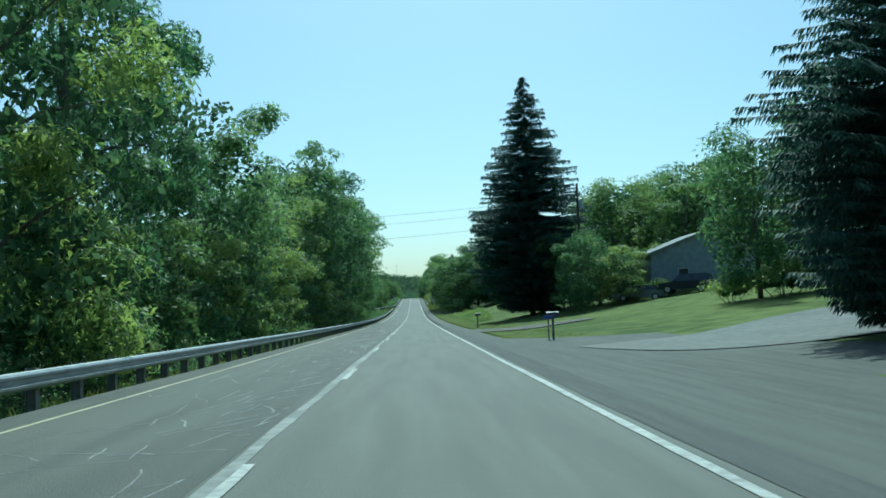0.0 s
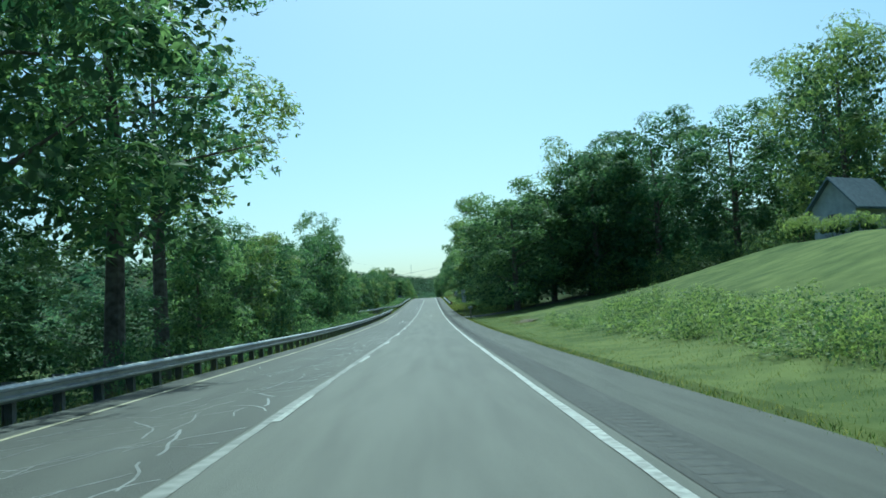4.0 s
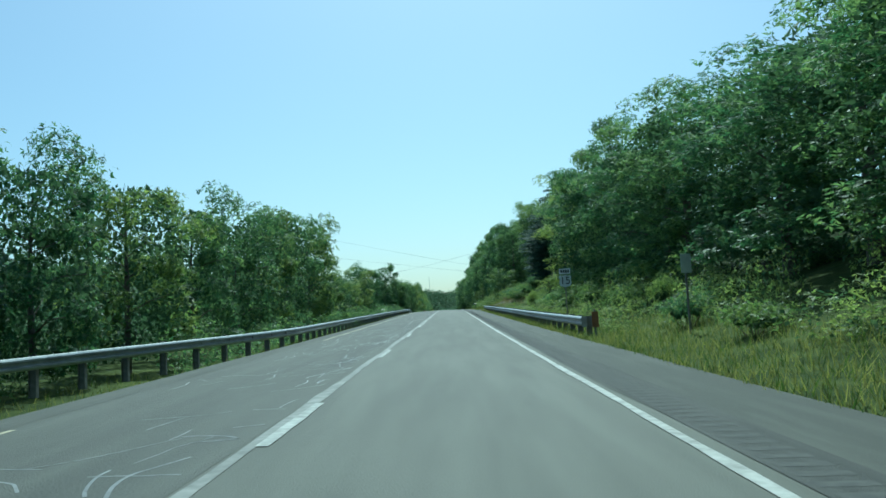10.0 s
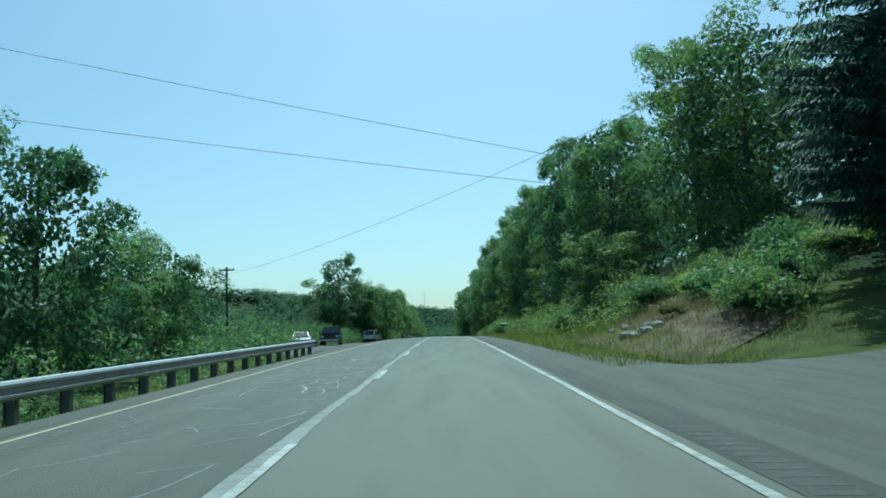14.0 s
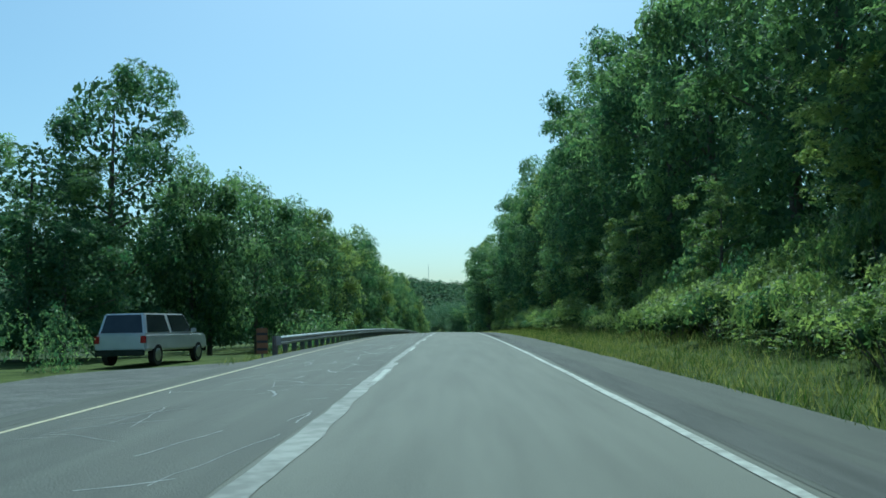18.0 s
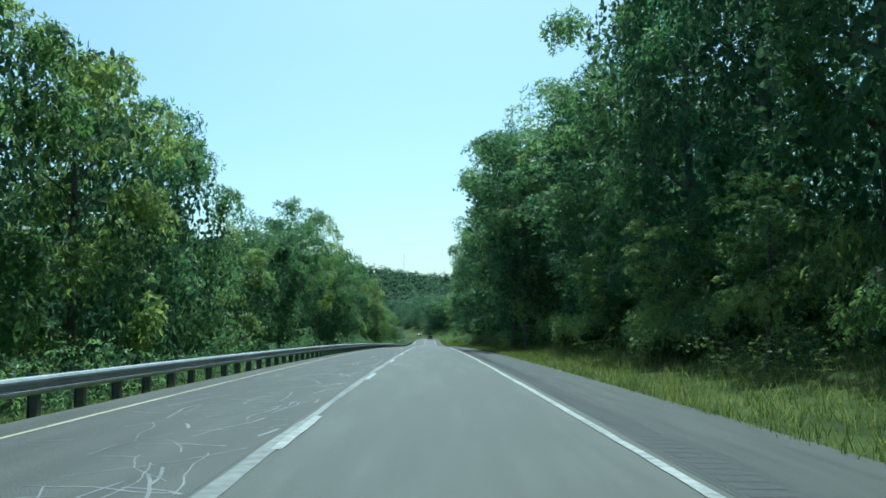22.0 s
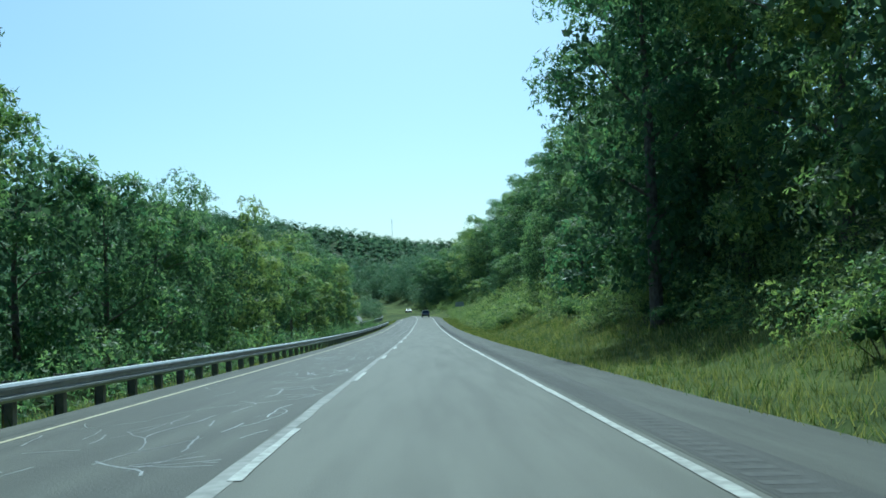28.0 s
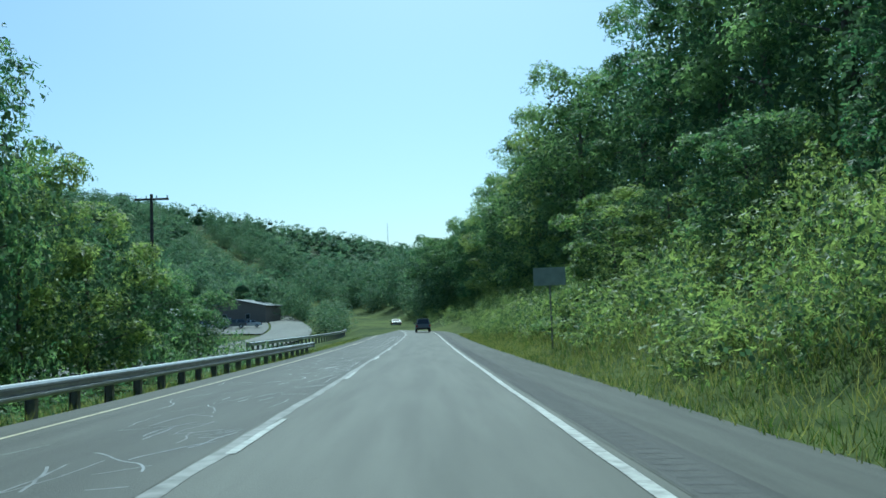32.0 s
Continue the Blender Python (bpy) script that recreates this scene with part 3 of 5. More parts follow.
def row(keys, table, group, labels, jitter=1.0):
    for y, x, top, radius in table:
        k = RND.choice(keys)
        plant(k, x + RND.uniform(-jitter, jitter) * 0.4, y, top, radius, labels.get(k, "leafy green roadside tree"), "tree", group)


NAMES = {"tall_d": "tall tree with bare lower trunk and dark green crown", "tall_a": "tall dark green broad-leaved tree in full leaf", "tall_b": "tall green broad-leaved tree on the wood's edge",
         "tall_c": "tall broad-leaved tree with sunlit yellowish-green leaves", "round_a": "round-crowned green tree with dense foliage",
         "round_b": "low light-green tree with leaves down to the ground", "airy_a": "slender tree with an open, sparse green crown",
         "airy_b": "thin-leaved tree with visible grey branches", "spruce": "dark green spruce with drooping branches"}

# median wood on the left, first stretch: tall crowns with a dip between
WOOD_TOP = [(-20, 17), (40, 17), (52, 11.5), (74, 11.5), (84, 18.5), (138, 18), (148, 7.5), (176, 7.5)]
y = -8.0
while y < 172:
    top = steps(WOOD_TOP, y) * RND.uniform(0.93, 1.03)
    row((["tall_a", "tall_d", "tall_c"] if y < 78 else ["tall_d", "tall_d", "tall_e"]) if top > 9 else ["round_a", "round_b"], [(y, RND.uniform(-11.0, -9.8) + (1.8 if 78 < y < 140 else 0.0), top, (RND.uniform(4.8, 5.6) if y < 78 else 6.4) if top > 9 else 3.6)], "median trees", NAMES)
    row(["round_a", "round_b"], [(y + 3, RND.uniform(-9.4, -8.6), min(top, RND.uniform(4.5, 7.5) if y < 80 or y > 140 else RND.uniform(2.6, 4.4)), RND.uniform(2.6, 3.2))], "median trees", NAMES)
    y += RND.uniform(7.0, 8.5) if y < 80 or y > 136 else RND.uniform(8.6, 10.2)

LEFT = [(180, -11.5, 8.0, 3.8), (188, -11.5, 9.0, 3.8), (197, -10.8, 10.6, 3.4), (206, -11, 10.5, 3.6), (213, -10.8, 8.8, 3.2), (221, -11, 7.6, 3.2), (229, -11, 7.4, 3.4), (237, -12, 5.2, 3.2),
        (245, -12, 5.6, 3.2), (252, -13, 6.4, 3.4), (259, -13, 7.0, 3.2), (266, -13.5, 7.2, 3.4), (274, -13, 7.4, 3.5), (281, -12, 7.4, 3.4), (288, -12, 7.8, 3.6),
        (297, -11.5, 7.8, 3.6), (306, -11.5, 7.8, 3.6), (314, -11.5, 9.2, 3.6), (322, -11.5, 9.6, 3.6), (330, -11, 9.8, 3.4), (347, -12, 5.6, 3.2), (355, -12, 4.8, 3.2), (363, -12, 5.4, 3.2),
        (372, -11.5, 7.0, 3.2), (378, -11, 7.6, 3.2), (387, -12, 5.6, 3.0), (395, -12.5, 5.8, 3.0), (405, -15, 5.4, 3.0),
        (504, -12.5, 10.4, 4), (511, -11.5, 10.8, 4), (519, -11.5, 10.8, 4), (526, -11.5, 11.3, 4), (534, -11.5, 11.6, 4), (542, -11.5, 11.8, 4), (549, -11.5, 12.3, 4),
        (557, -11.5, 12.4, 4), (564, -11.5, 13.2, 4.2), (571, -11.5, 13.2, 4), (579, -11.5, 12.8, 4), (587, -11.5, 13.2, 4.2), (594, -11.5, 12.8, 4), (601, -11.5, 12.6, 4), (610, -11.8, 8.4, 3.6),
        (618, -11.5, 9.0, 3.6), (626, -11.5, 10.4, 3.6), (634, -11.5, 10.6, 3.6), (664, -11.5, 12.6, 4), (670, -11.5, 13.6, 4), (677, -11.5, 14.6, 4), (685, -11.5, 13.6, 4), (693, -12, 12.6, 4),
        (701, -12, 13.2, 4), (709, -12, 13.4, 4), (738, -11.5, 8.4, 3.6), (745, -11.5, 8.6, 3.6), (752, -11.5, 8.8, 3.6), (759, -11.5, 8.8, 3.4), (766, -11.5, 9.8, 3.6),
        (774, -12, 8.0, 3.4), (782, -12, 7.6, 3.2), (806, -11.5, 7.4, 3.4), (814, -11.5, 9.6, 3.8), (821, -11.5, 9.8, 3.6), (828, -11.5, 9.8, 3.6), (835, -11.5, 10.6, 3.6), (841, -12, 8.4, 3.2),
        (846, -11.6, 6.6, 3.2), (852, -11.8, 5.8, 3.0), (858, -12.2, 5.0, 2.8), (865, -12.6, 4.2, 2.6)]
row(["round_a", "round_b", "round_a"], LEFT, "median trees", NAMES)
row(["airy_a", "airy_b"], [(199, -10.6, 13.6, 3.4), (205, -10.4, 12.4, 3.2), (339, -12.2, 10.8, 2.8), (334, -12.5, 9.6, 2.8), (626, -11, 12.8, 3.6), (640, -11.5, 15.4, 3.8), (646, -11.5, 15.4, 3.6), (655, -11.5, 16.6, 3.8), (650, -13, 15, 3.4), (729, -10, 10.0, 3.0), (787, -11.5, 10.6, 3.8), (793, -11.5, 10.8, 4.0), (826, -10.5, 10.5, 3.2)], "median trees", NAMES)

row(["tall_d", "tall_c"], [(717, -11.5, 15.0, 4.4), (722, -10.6, 12.6, 4.0), (725, -9.0, 9.4, 3.0)], "median trees", NAMES)

# right wood: front row
y = 190.0
plant("spruce", 14.6, 20.5, 13.6, 4.7, "dark spruce standing beside the driveway apron", "spruce")
row(["tall_a"], [(50, 27.5, 15.5, 4.6), (46, 32.5, 17.5, 5.0), (60, 32, 15, 4.6)], "roadside wood", NAMES)
FRONT = [  # start, end, offset at both ends, top at both ends, crown radius
    (200, 242, 11.1, 10.4, 14.7, 15.4, 7.0), (250, 268, 13.8, 14.4, 14.8, 14.6, 6.0), (272, 338, 15.0, 14.6, 10.0, 14.0, 4.6), (399, 412, 19.0, 16.0, 20.0, 19.5, 4.8), (417, 500, 14.6, 14.0, 17.6, 19.5, 4.8),
    (503, 600, 13.4, 12.6, 19.5, 20.0, 4.8), (604, 622, 12.8, 11.6, 17.5, 18.6, 5.4), (627, 705, 10.9, 11.2, 20.5, 20.5, 6.0), (709, 755, 13.8, 14.8, 19.5, 19.5, 4.8), (760, 800, 16.2, 17.0, 18.8, 19.5, 4.6),
    (804, 868, 18.0, 17.5, 20.5, 20.5, 5.2), (874, 1000, 14.8, 14.0, 20.0, 19.0, 5.4)]
for y0, y1, x0, x1, t0, t1, r in FRONT:
    y = y0
    while y <= y1:
        f = (y - y0) / (y1 - y0)
        row(["tall_a", "tall_b", "tall_c", "tall_a", "tall_b"], [(y, x0 + (x1 - x0) * f + RND.uniform(-0.7, 0.7), (t0 + (t1 - t0) * f) * RND.uniform(0.93, 1.05), r * RND.uniform(0.9, 1.1))], "roadside wood", NAMES)
        y += r * RND.uniform(1.2, 1.45)
# wood behind the lawn and the houses
for x, y, top in ((28, 198, 21.6), (34, 190, 21.4), (40, 178, 24.6), (46, 168, 25.1), (50, 156, 23.6), (50, 144, 20.5), (48, 132, 16.7), (46, 120, 12.9), (44, 98, 18), (46, 88, 21), (50, 76, 21), (38, 100, 19.5), (33, 96, 16.5), (21.8, 207, 20.3), (44, 190, 26), (52, 176, 26), (56, 160, 25.2), (42, 110, 18.5), (36, 112, 18), (30, 108, 18.5), (26.5, 105, 17.5), (17, 205.5, 16.5), (22, 202, 20), (25, 205, 21)):
    plant(RND.choice(["tall_a", "tall_b", "tall_c"]), x, y, top * RND.uniform(0.96, 1.06), 7.2, "tall green tree at the back of the lawn", "tree", "lawn wood")
for x, y, top, r in ((11.5, 852, 7.5, 3.0), (12.5, 846, 7.0, 2.8), (13, 770, 8.5, 3.2), (12, 745, 8, 3), (11, 716, 7, 2.8), (12, 408, 7, 2.8), (13.5, 421, 8, 3), (12.5, 434, 7.5, 2.8), (12.5, 470, 8, 3), (11.4, 497, 5, 2.6), (12.6, 503, 6.5, 2.8), (11.8, 510, 5.2, 2.6), (11.8, 520, 7, 2.8), (11.5, 548, 7.5, 2.8), (21, 78, 6.6, 2.6), (16.8, 78, 8.2, 3.2), (19.6, 82, 7.6, 3.4), (22.0, 84, 7.0, 3.2), (17.6, 87, 9.5, 3.4), (24.5, 86, 7.5, 3.2), (23, 52, 12, 4.4), (27.5, 47, 12.5, 4.6)):
    plant("round_b" if top < 8 else "round_a", x, y, top, r, "low light-green tree on the bank in front of the wood", "tree", "bank trees")
for x, y, top, r in ((13.6, 808, 8.8, 3.0), (15.6, 815, 11.4, 3.4), (12.6, 819, 8.4, 2.8), (13.0, 828, 9.4, 3.0), (11.9, 836, 7.4, 2.6), (12.4, 784, 10.4, 2.7), (13.6, 791, 9.2, 2.9)):
    plant("round_a", x, y, top, r, "sunlit light-green tree half way up the bank", "tree", "bank trees")
for y, x, top, r in ((347, 17.6, 15.2, 4.6), (356, 17.4, 15.6, 4.6), (374, 27.0, 20.5, 6.2), (358, 24.5, 19, 6.0), (342, 20, 15, 5.0), (243, 9.4, 15.2, 5.2), (628, 8.7, 18.5, 5.6), (620, 9.0, 17.5, 5.2), (687, 9.2, 18, 5.2)):
    plant("tall_e", x, y, top, r, "tall dark tree on the edge of the roadside wood", "tree", "roadside wood")
plant("tall_a", -16.6, 499, 16.2, 4.8, "dense dark tree behind the parked pickup", "tree", "median trees")
plant("tall_a", -18.5, 494, 11.0, 4.6, "dense dark tree behind the parked pickup", "tree", "median trees")
plant("round_a", -13.5, 503, 10.6, 3.6, "vine-hung tree behind the parked pickup", "tree", "median trees")
plant("round_a", -16, 492, 6.4, 3.4, "dark bushy tree behind the parked pickup", "tree", "median trees")
plant("tall_b", 10.2, 741, 18.0, 4.5, "tall green tree leaning out over the shoulder", "tree", "roadside wood")
plant("spruce", 14.2, 91, 27.0, 7.2, "large dark blue-green spruce on the lawn", "spruce")
plant("spruce", 19.2, 380, 20.2, 7.0, "dark spruce beside the driveway", "spruce")
plant("spruce", -13, 268, 8.6, 2.2, "small ragged spruce above the median bushes", "spruce")
plant("spruce", -12.6, 276, 8.4, 2.0, "small ragged spruce above the median bushes", "spruce")


for k in range(44):
    bx, by = RND.uniform(11.5, 19), RND.uniform(377, 404)
    plant(RND.choice(["bush_a", "bush_b"]), bx, by, RND.uniform(0.8, 2.6), RND.uniform(0.9, 1.9), "leafy bush on the weedy bank by the side road", "bush", "bank bushes", absolute=False)
for k in range(90):
    by = RND.uniform(404, 900) if k < 70 else RND.uniform(230, 355)
    bx = steps(BANK_FOOT, by) + RND.uniform(1.2, 3.6)
    plant(RND.choice(["bush_a", "bush_a", "bush_b"]), bx, by, RND.uniform(0.8, 2.2), RND.uniform(0.7, 1.5), "light-green bush at the foot of the wooded bank", "bush", "bank bushes", absolute=False)

for bx, by, bt, br in ((9.6, 444.5, 1.2, 1.2), (10.8, 446, 1.4, 1.3), (10.4, 523, 1.5, 1.4), (11.2, 389, 0.9, 1.1)):
    plant("bush_rust", bx, by, bt, br, "rusty brown bush at the foot of the bank", "bush", "rusty bushes", absolute=False)

# bushy slope past the driveway mouth in the bank
for k in range(84):
    by = RND.uniform(463, 500) if k < 34 else RND.uniform(504, 612)
    bx = 9.0 + RND.uniform(0.0, 2.6 if k < 34 else 2.0)
    plant(RND.choice(["bush_a", "bush_b", "bush_a"]), bx, by, 0.8 + 0.9 * (bx - 9.0) + RND.uniform(0.0, 1.0), RND.uniform(0.9, 1.6), "light-green bush climbing the wooded bank", "bush", "bank bushes", absolute=False)
for bx, by, bt, br in ((12.0, 474.0, 6.6, 2.6), (10.6, 483.0, 5.4, 1.8), (10.4, 494.0, 5.8, 1.9), (10.8, 513.0, 5.6, 1.9), (10.6, 531.0, 5.6, 2.0), (10.4, 566.0, 5.2, 1.9), (9.8, 577.0, 4.4, 1.8), (9.4, 584.0, 3.6, 1.7), (10.0, 596.0, 5.0, 1.9)):
    plant("airy_b", bx, by, bt, br, "slender light-green sapling leaning out of the bank", "tree", "bank saplings", absolute=False)


# ---- side roads and paved patches ----
def patch(name, mat, fn, nu, nv, lift, label, category):
    """A sheet draped on the land; fn(u, v) gives its plan."""
    verts = []
    for j in range(nv + 1):
        for i in range(nu + 1):
            x, y = fn(i / nu, j / nv)
            up = 0.008 + (lift - 0.008) * min(1.0, max(0.0, (x - 5.7) / 2.0)) if x > 0 else (0.008 + (lift - 0.008) * min(1.0, max(0.0, (-4.45 - x) / 2.0)) if x > -12 and y < 600 else lift)
            verts.append((x, y, land(max(x, 5.71) if 4 < x < 5.71 else x, y) + up))
    w = nu + 1
    faces = [(j * w + i, j * w + i + 1, (j + 1) * w + i + 1, (j + 1) * w + i) for j in range(nv) for i in range(nu)]
    return tagged(mesh_object(name, verts, faces, mat), label, category, kind="structure")


DRIVE = material("pale_driveway", (0.1, 0.1, 0.095), (0.16, 0.16, 0.15), 3.0, 0.9, big=0.6, bump=0.4, bump_scale=30)
patch("driveway_apron", SHOULDER, lambda u, v: (5.6 + 6.4 * u, -4 + (45 - 4 * u) * v), 12, 34, 0.03, "dark patched asphalt apron of a driveway", "driveway")
patch("driveway", DRIVE, lambda u, v: (7.0 + 21 * u, (21.3 + 2.6 * u + 8 * math.exp(-14 * u)) * (1 - v) + (29.6 + 13 * u) * v), 42, 10, 0.055, "pale grey driveway climbing past the lawn", "driveway")
patch("gravel_drive", GRAVEL_BROWN, lambda u, v: (5.6 + 9 * u, 56 + u * 5 + (9 - 5 * u) * v), 16, 8, 0.06, "stony gravel driveway beside the spruce", "driveway")
patch("paved_drive", SHOULDER, lambda u, v: (5.6 + 20 * u, 198.5 + 6 * v + 2 * u), 18, 6, 0.025, "narrow paved driveway into the wood", "driveway")
patch("side_road", SHOULDER, lambda u, v: (5.6 + 26 * u * u, 360.5 + (12.5 + 15 * max(0.0, 1 - 26 * u * u / 1.5)) * v), 40, 14, 0.08, "asphalt mouth of a side road", "driveway")
patch("bank_drive", SHOULDER, lambda u, v: (5.6 + 2.6 * u, 447.0 + (8.5 - 3.0 * u) * v + 1.5 * u), 10, 10, 0.03, "short asphalt driveway mouth in the bank", "driveway")
patch("bare_bank", DRY_EARTH, lambda u, v: (7.7 + (4.6 + 0.7 * math.sin(v * 17.0) + 0.4 * math.sin(v * 41.0)) * u * min(1.0, 5 * v, 6 * (1 - v)), 375.5 + 19 * v), 14, 40, 0.035, "bare brown earth bank with dry weeds", "ground")
patch("dry_lawn_patch", DRY_EARTH, lambda u, v: (8.9 + 0.3 * math.sin(v * 17.0) + (u - 0.5) * (1.1 + 0.4 * math.sin(v * 11.0) + 0.3 * math.sin(v * 29.0 + 4 * u)) * math.sin(math.pi * v) ** 0.6, 162.2 + 6.4 * v + 0.35 * math.sin(u * 7.0)), 14, 40, 0.02, "dry brown patch in the mown lawn", "ground")
patch("gravel_pull_off", GRAVEL, lambda u, v: (-4.45 - 6.3 * u * min(1.0, v * 8, (1 - v) * 12 + 0.1), 396 + 92 * v), 10, 60, 0.04, "grey gravel pull-off beside the inner lane", "pull-off")
patch("opposite_road", ASPHALT, lambda u, v: (-13.5 - 7.5 * u + bend(850 + 360 * v), 850 + 360 * v), 6, 60, 0.25, "grey asphalt of the opposite roadway", "road")
patch("parking_lot", ASPHALT_OLD, lambda u, v: (-21.5 - 26 * u + bend(948 + 52 * v), 948 + 52 * v), 12, 18, 0.22, "asphalt parking lot beside the opposite roadway", "parking lot")

STONE = material("pale_stone", (0.2, 0.19, 0.17), (0.38, 0.37, 0.34), 3.0, 0.9, big=0.6, bump=0.6, bump_scale=12)


def stone(x, y, size, seed):
    rnd = random.Random(seed)
    bm = bmesh.new()
    bmesh.ops.create_icosphere(bm, subdivisions=2, radius=size)
    shift = rnd.uniform(0, 50)
    for v in bm.verts:
        v.co *= 1 + 0.35 * noise.noise(v.co / size * 1.3 + Vector((shift, 0, 0)))
        v.co.z *= 0.6
    ob = part("stone", bm, STONE)
    ob.matrix_basis = Matrix.Translation((x, y, land(x, y) + size * 0.25)) @ pose(0, 0, 0, 0, 0, rnd.uniform(0, 360))
    tagged(ob, "pale weathered stone lying on the bare bank", "stone", "bank stones")


for k in range(16):
    stone(9.0 + 0.25 * (k % 5) + RND.uniform(-0.3, 0.5), 387.5 + RND.uniform(-2.5, 5.5), RND.uniform(0.12, 0.38), 300 + k)


# ---- poles, wires, signs, mailboxes ----
POLE_WOOD = material("creosoted_wood", (0.035, 0.03, 0.025), (0.08, 0.07, 0.06), 5, 0.9)
WIRE = material("black_cable", (0.02, 0.02, 0.02), (0.035, 0.035, 0.035), 5, 0.6)
SIGN_WHITE = material("sign_white", (0.52, 0.53, 0.53), (0.66, 0.67, 0.67), 3, 0.45, big=0.4)
SIGN_BLACK = material("sign_black", (0.015, 0.015, 0.015), (0.03, 0.03, 0.03), 3, 0.5)
SIGN_GREY = material("sign_back", (0.3, 0.31, 0.31), (0.42, 0.43, 0.43), 3, 0.5, metal=0.5)
SIGN_PALE = material("weathered_sign", (0.26, 0.29, 0.25), (0.36, 0.38, 0.33), 3, 0.6, big=0.4)
ORANGE = material("marker_orange", (0.17, 0.075, 0.03), (0.28, 0.12, 0.045), 4, 0.6)
BOX_DARK = material("mailbox_black", (0.025, 0.027, 0.028), (0.05, 0.05, 0.05), 5, 0.4)
BOX_GREY = material("mailbox_grey", (0.25, 0.28, 0.28), (0.34, 0.37, 0.37), 5, 0.4, metal=0.4)
BLUE = material("blue_plastic", (0.03, 0.05, 0.22), (0.06, 0.09, 0.32), 4, 0.5)


def utility_pole(x, y, tall, arm, label, transformer=False):
    root = tagged(new("utility_pole"), label, "utility pole", "utility poles")
    root.location = (x, y, land(x, y))
    bm = bmesh.new()
    add_tube(bm, (0, 0, -1), (0, 0, tall), 0.16, 0.11, 10)
    part("pole", bm, POLE_WOOD, root)
    if arm:
        bm = bmesh.new()
        add_box(bm, -arm / 2, arm / 2, -0.06, 0.06, tall - 0.45, tall - 0.3, 0.01)
        part("crossarm", bm, POLE_WOOD, root)
        for k in (-0.46, -0.15, 0.15, 0.46):
            bm = bmesh.new()
            add_tube(bm, (k * arm, 0, tall - 0.3), (k * arm, 0, tall - 0.1), 0.05, 0.035, 8)
            part("insulator", bm, BOX_GREY, root)
    if transformer:
        bm = bmesh.new()
        add_tube(bm, (0.32, 0, tall - 2.6), (0.32, 0, tall - 1.6), 0.24, 0.24, 12)
        add_tube(bm, (0.32, 0, tall - 1.6), (0.32, 0, tall - 1.5), 0.24, 0.1, 12)
        part("transformer", bm, BOX_GREY, root)
    return root


def cable(a, b, sag, radius=0.012, label="thin black overhead cable crossing above the road"):
    a, b = Vector(a), Vector(b)
    bm = bmesh.new()
    pts = [a.lerp(b, i / 20) - Vector((0, 0, 4 * sag * (i / 20) * (1 - i / 20))) for i in range(21)]
    side = (b - a).cross(Vector((0, 0, 1))).normalized()
    rings = [[bm.verts.new(p + side * (radius * math.cos(k * 1.2566)) + Vector((0, 0, radius * math.sin(k * 1.2566)))) for k in range(5)] for p in pts]
    for r0, r1 in zip(rings, rings[1:]):
        for k in range(5):
            bm.faces.new((r0[k], r0[(k + 1) % 5], r1[(k + 1) % 5], r1[k]))
    ob = part("overhead_cable", bm, WIRE)
    return tagged(ob, label, "cable", "overhead cables")


utility_pole(18.4, 85, 12.6, 0, "brown wooden utility pole with a grey transformer near the house", True)
utility_pole(-19.5, 78, 11.5, 0, "brown wooden utility pole among the median trees")
for k, sag in ((10.3, 0.5), (9.6, 0.6), (8.3, 0.7)):
    cable((18.4, 85, land(18.4, 85) + k + 1.0), (-19.5, 78, land(-19.5, 78) + k + 0.6), sag, 0.012)
cable((-26, 214, road_z(214) + 3.4), (14, 226, road_z(226) + 7.9), 0.4, 0.013)
utility_pole(-15, 360, 9.0, 0, "slim wooden utility pole behind the guard rail")
utility_pole(-24, 452, 9.5, 1.8, "wooden utility pole beyond the junction")
cable((-15, 360, land(-15, 360) + 8.2), (-24, 452, land(-24, 452) + 9.2), 1.2)
cable((-15, 360, land(-15, 360) + 8.2), (-42, 322, land(-42, 322) + 9.0), 0.8)
cable((-15, 360, land(-15, 360) + 7.6), (-42, 322, land(-42, 322) + 8.4), 0.8)
cable((14, 381, 9.6), (-30, 381, 16.8), 0.3, 0.009)
cable((14, 381, 9.9), (-30, 381, 20.6), 0.3, 0.009)
cable((14, 381, road_z(381) + 10.5), (-24, 452, land(-24, 452) + 8.6), 0.9)
utility_pole(-17.6, 873, 12.4, 2.5, "wooden utility pole with a crossarm beside the opposite road")
cable((-18.6, 873, land(-18, 873) + 12.3), (-60, 842, land(-60, 842) + 12.5), 0.6)


def flat_text(body, size, mat, parent, at):
    cu = bpy.data.curves.new("lettering", "FONT")
    cu.body = body
    cu.size = size
    cu.align_x, cu.align_y = "CENTER", "CENTER"
    cu.extrude = 0.002
    tmp = new("lettering", cu)
    bpy.context.view_layer.update()
    me = bpy.data.meshes.new_from_object(tmp)
    bpy.data.objects.remove(tmp)
    me.materials.append(mat)
    ob = new("lettering", me)
    ob.parent = parent
    ob.matrix_basis = Matrix.Translation(at) @ pose(0, 0, 0, 90, 0, 0)
    return ob


def bar(parent, x0, x1, y, z0, z1, mat=None):
    bm = bmesh.new()
    add_box(bm, x0, x1, y - 0.004, y, z0, z1)
    return part("bar", bm, mat or SIGN_BLACK, parent)


def panel(root, w, z0, z1, mat=None, y=0.0):
    bm = bmesh.new()
    add_box(bm, -w / 2, w / 2, y - 0.006, y + 0.006, z0, z1, 0.004)
    return part("panel", bm, mat or SIGN_WHITE, root)


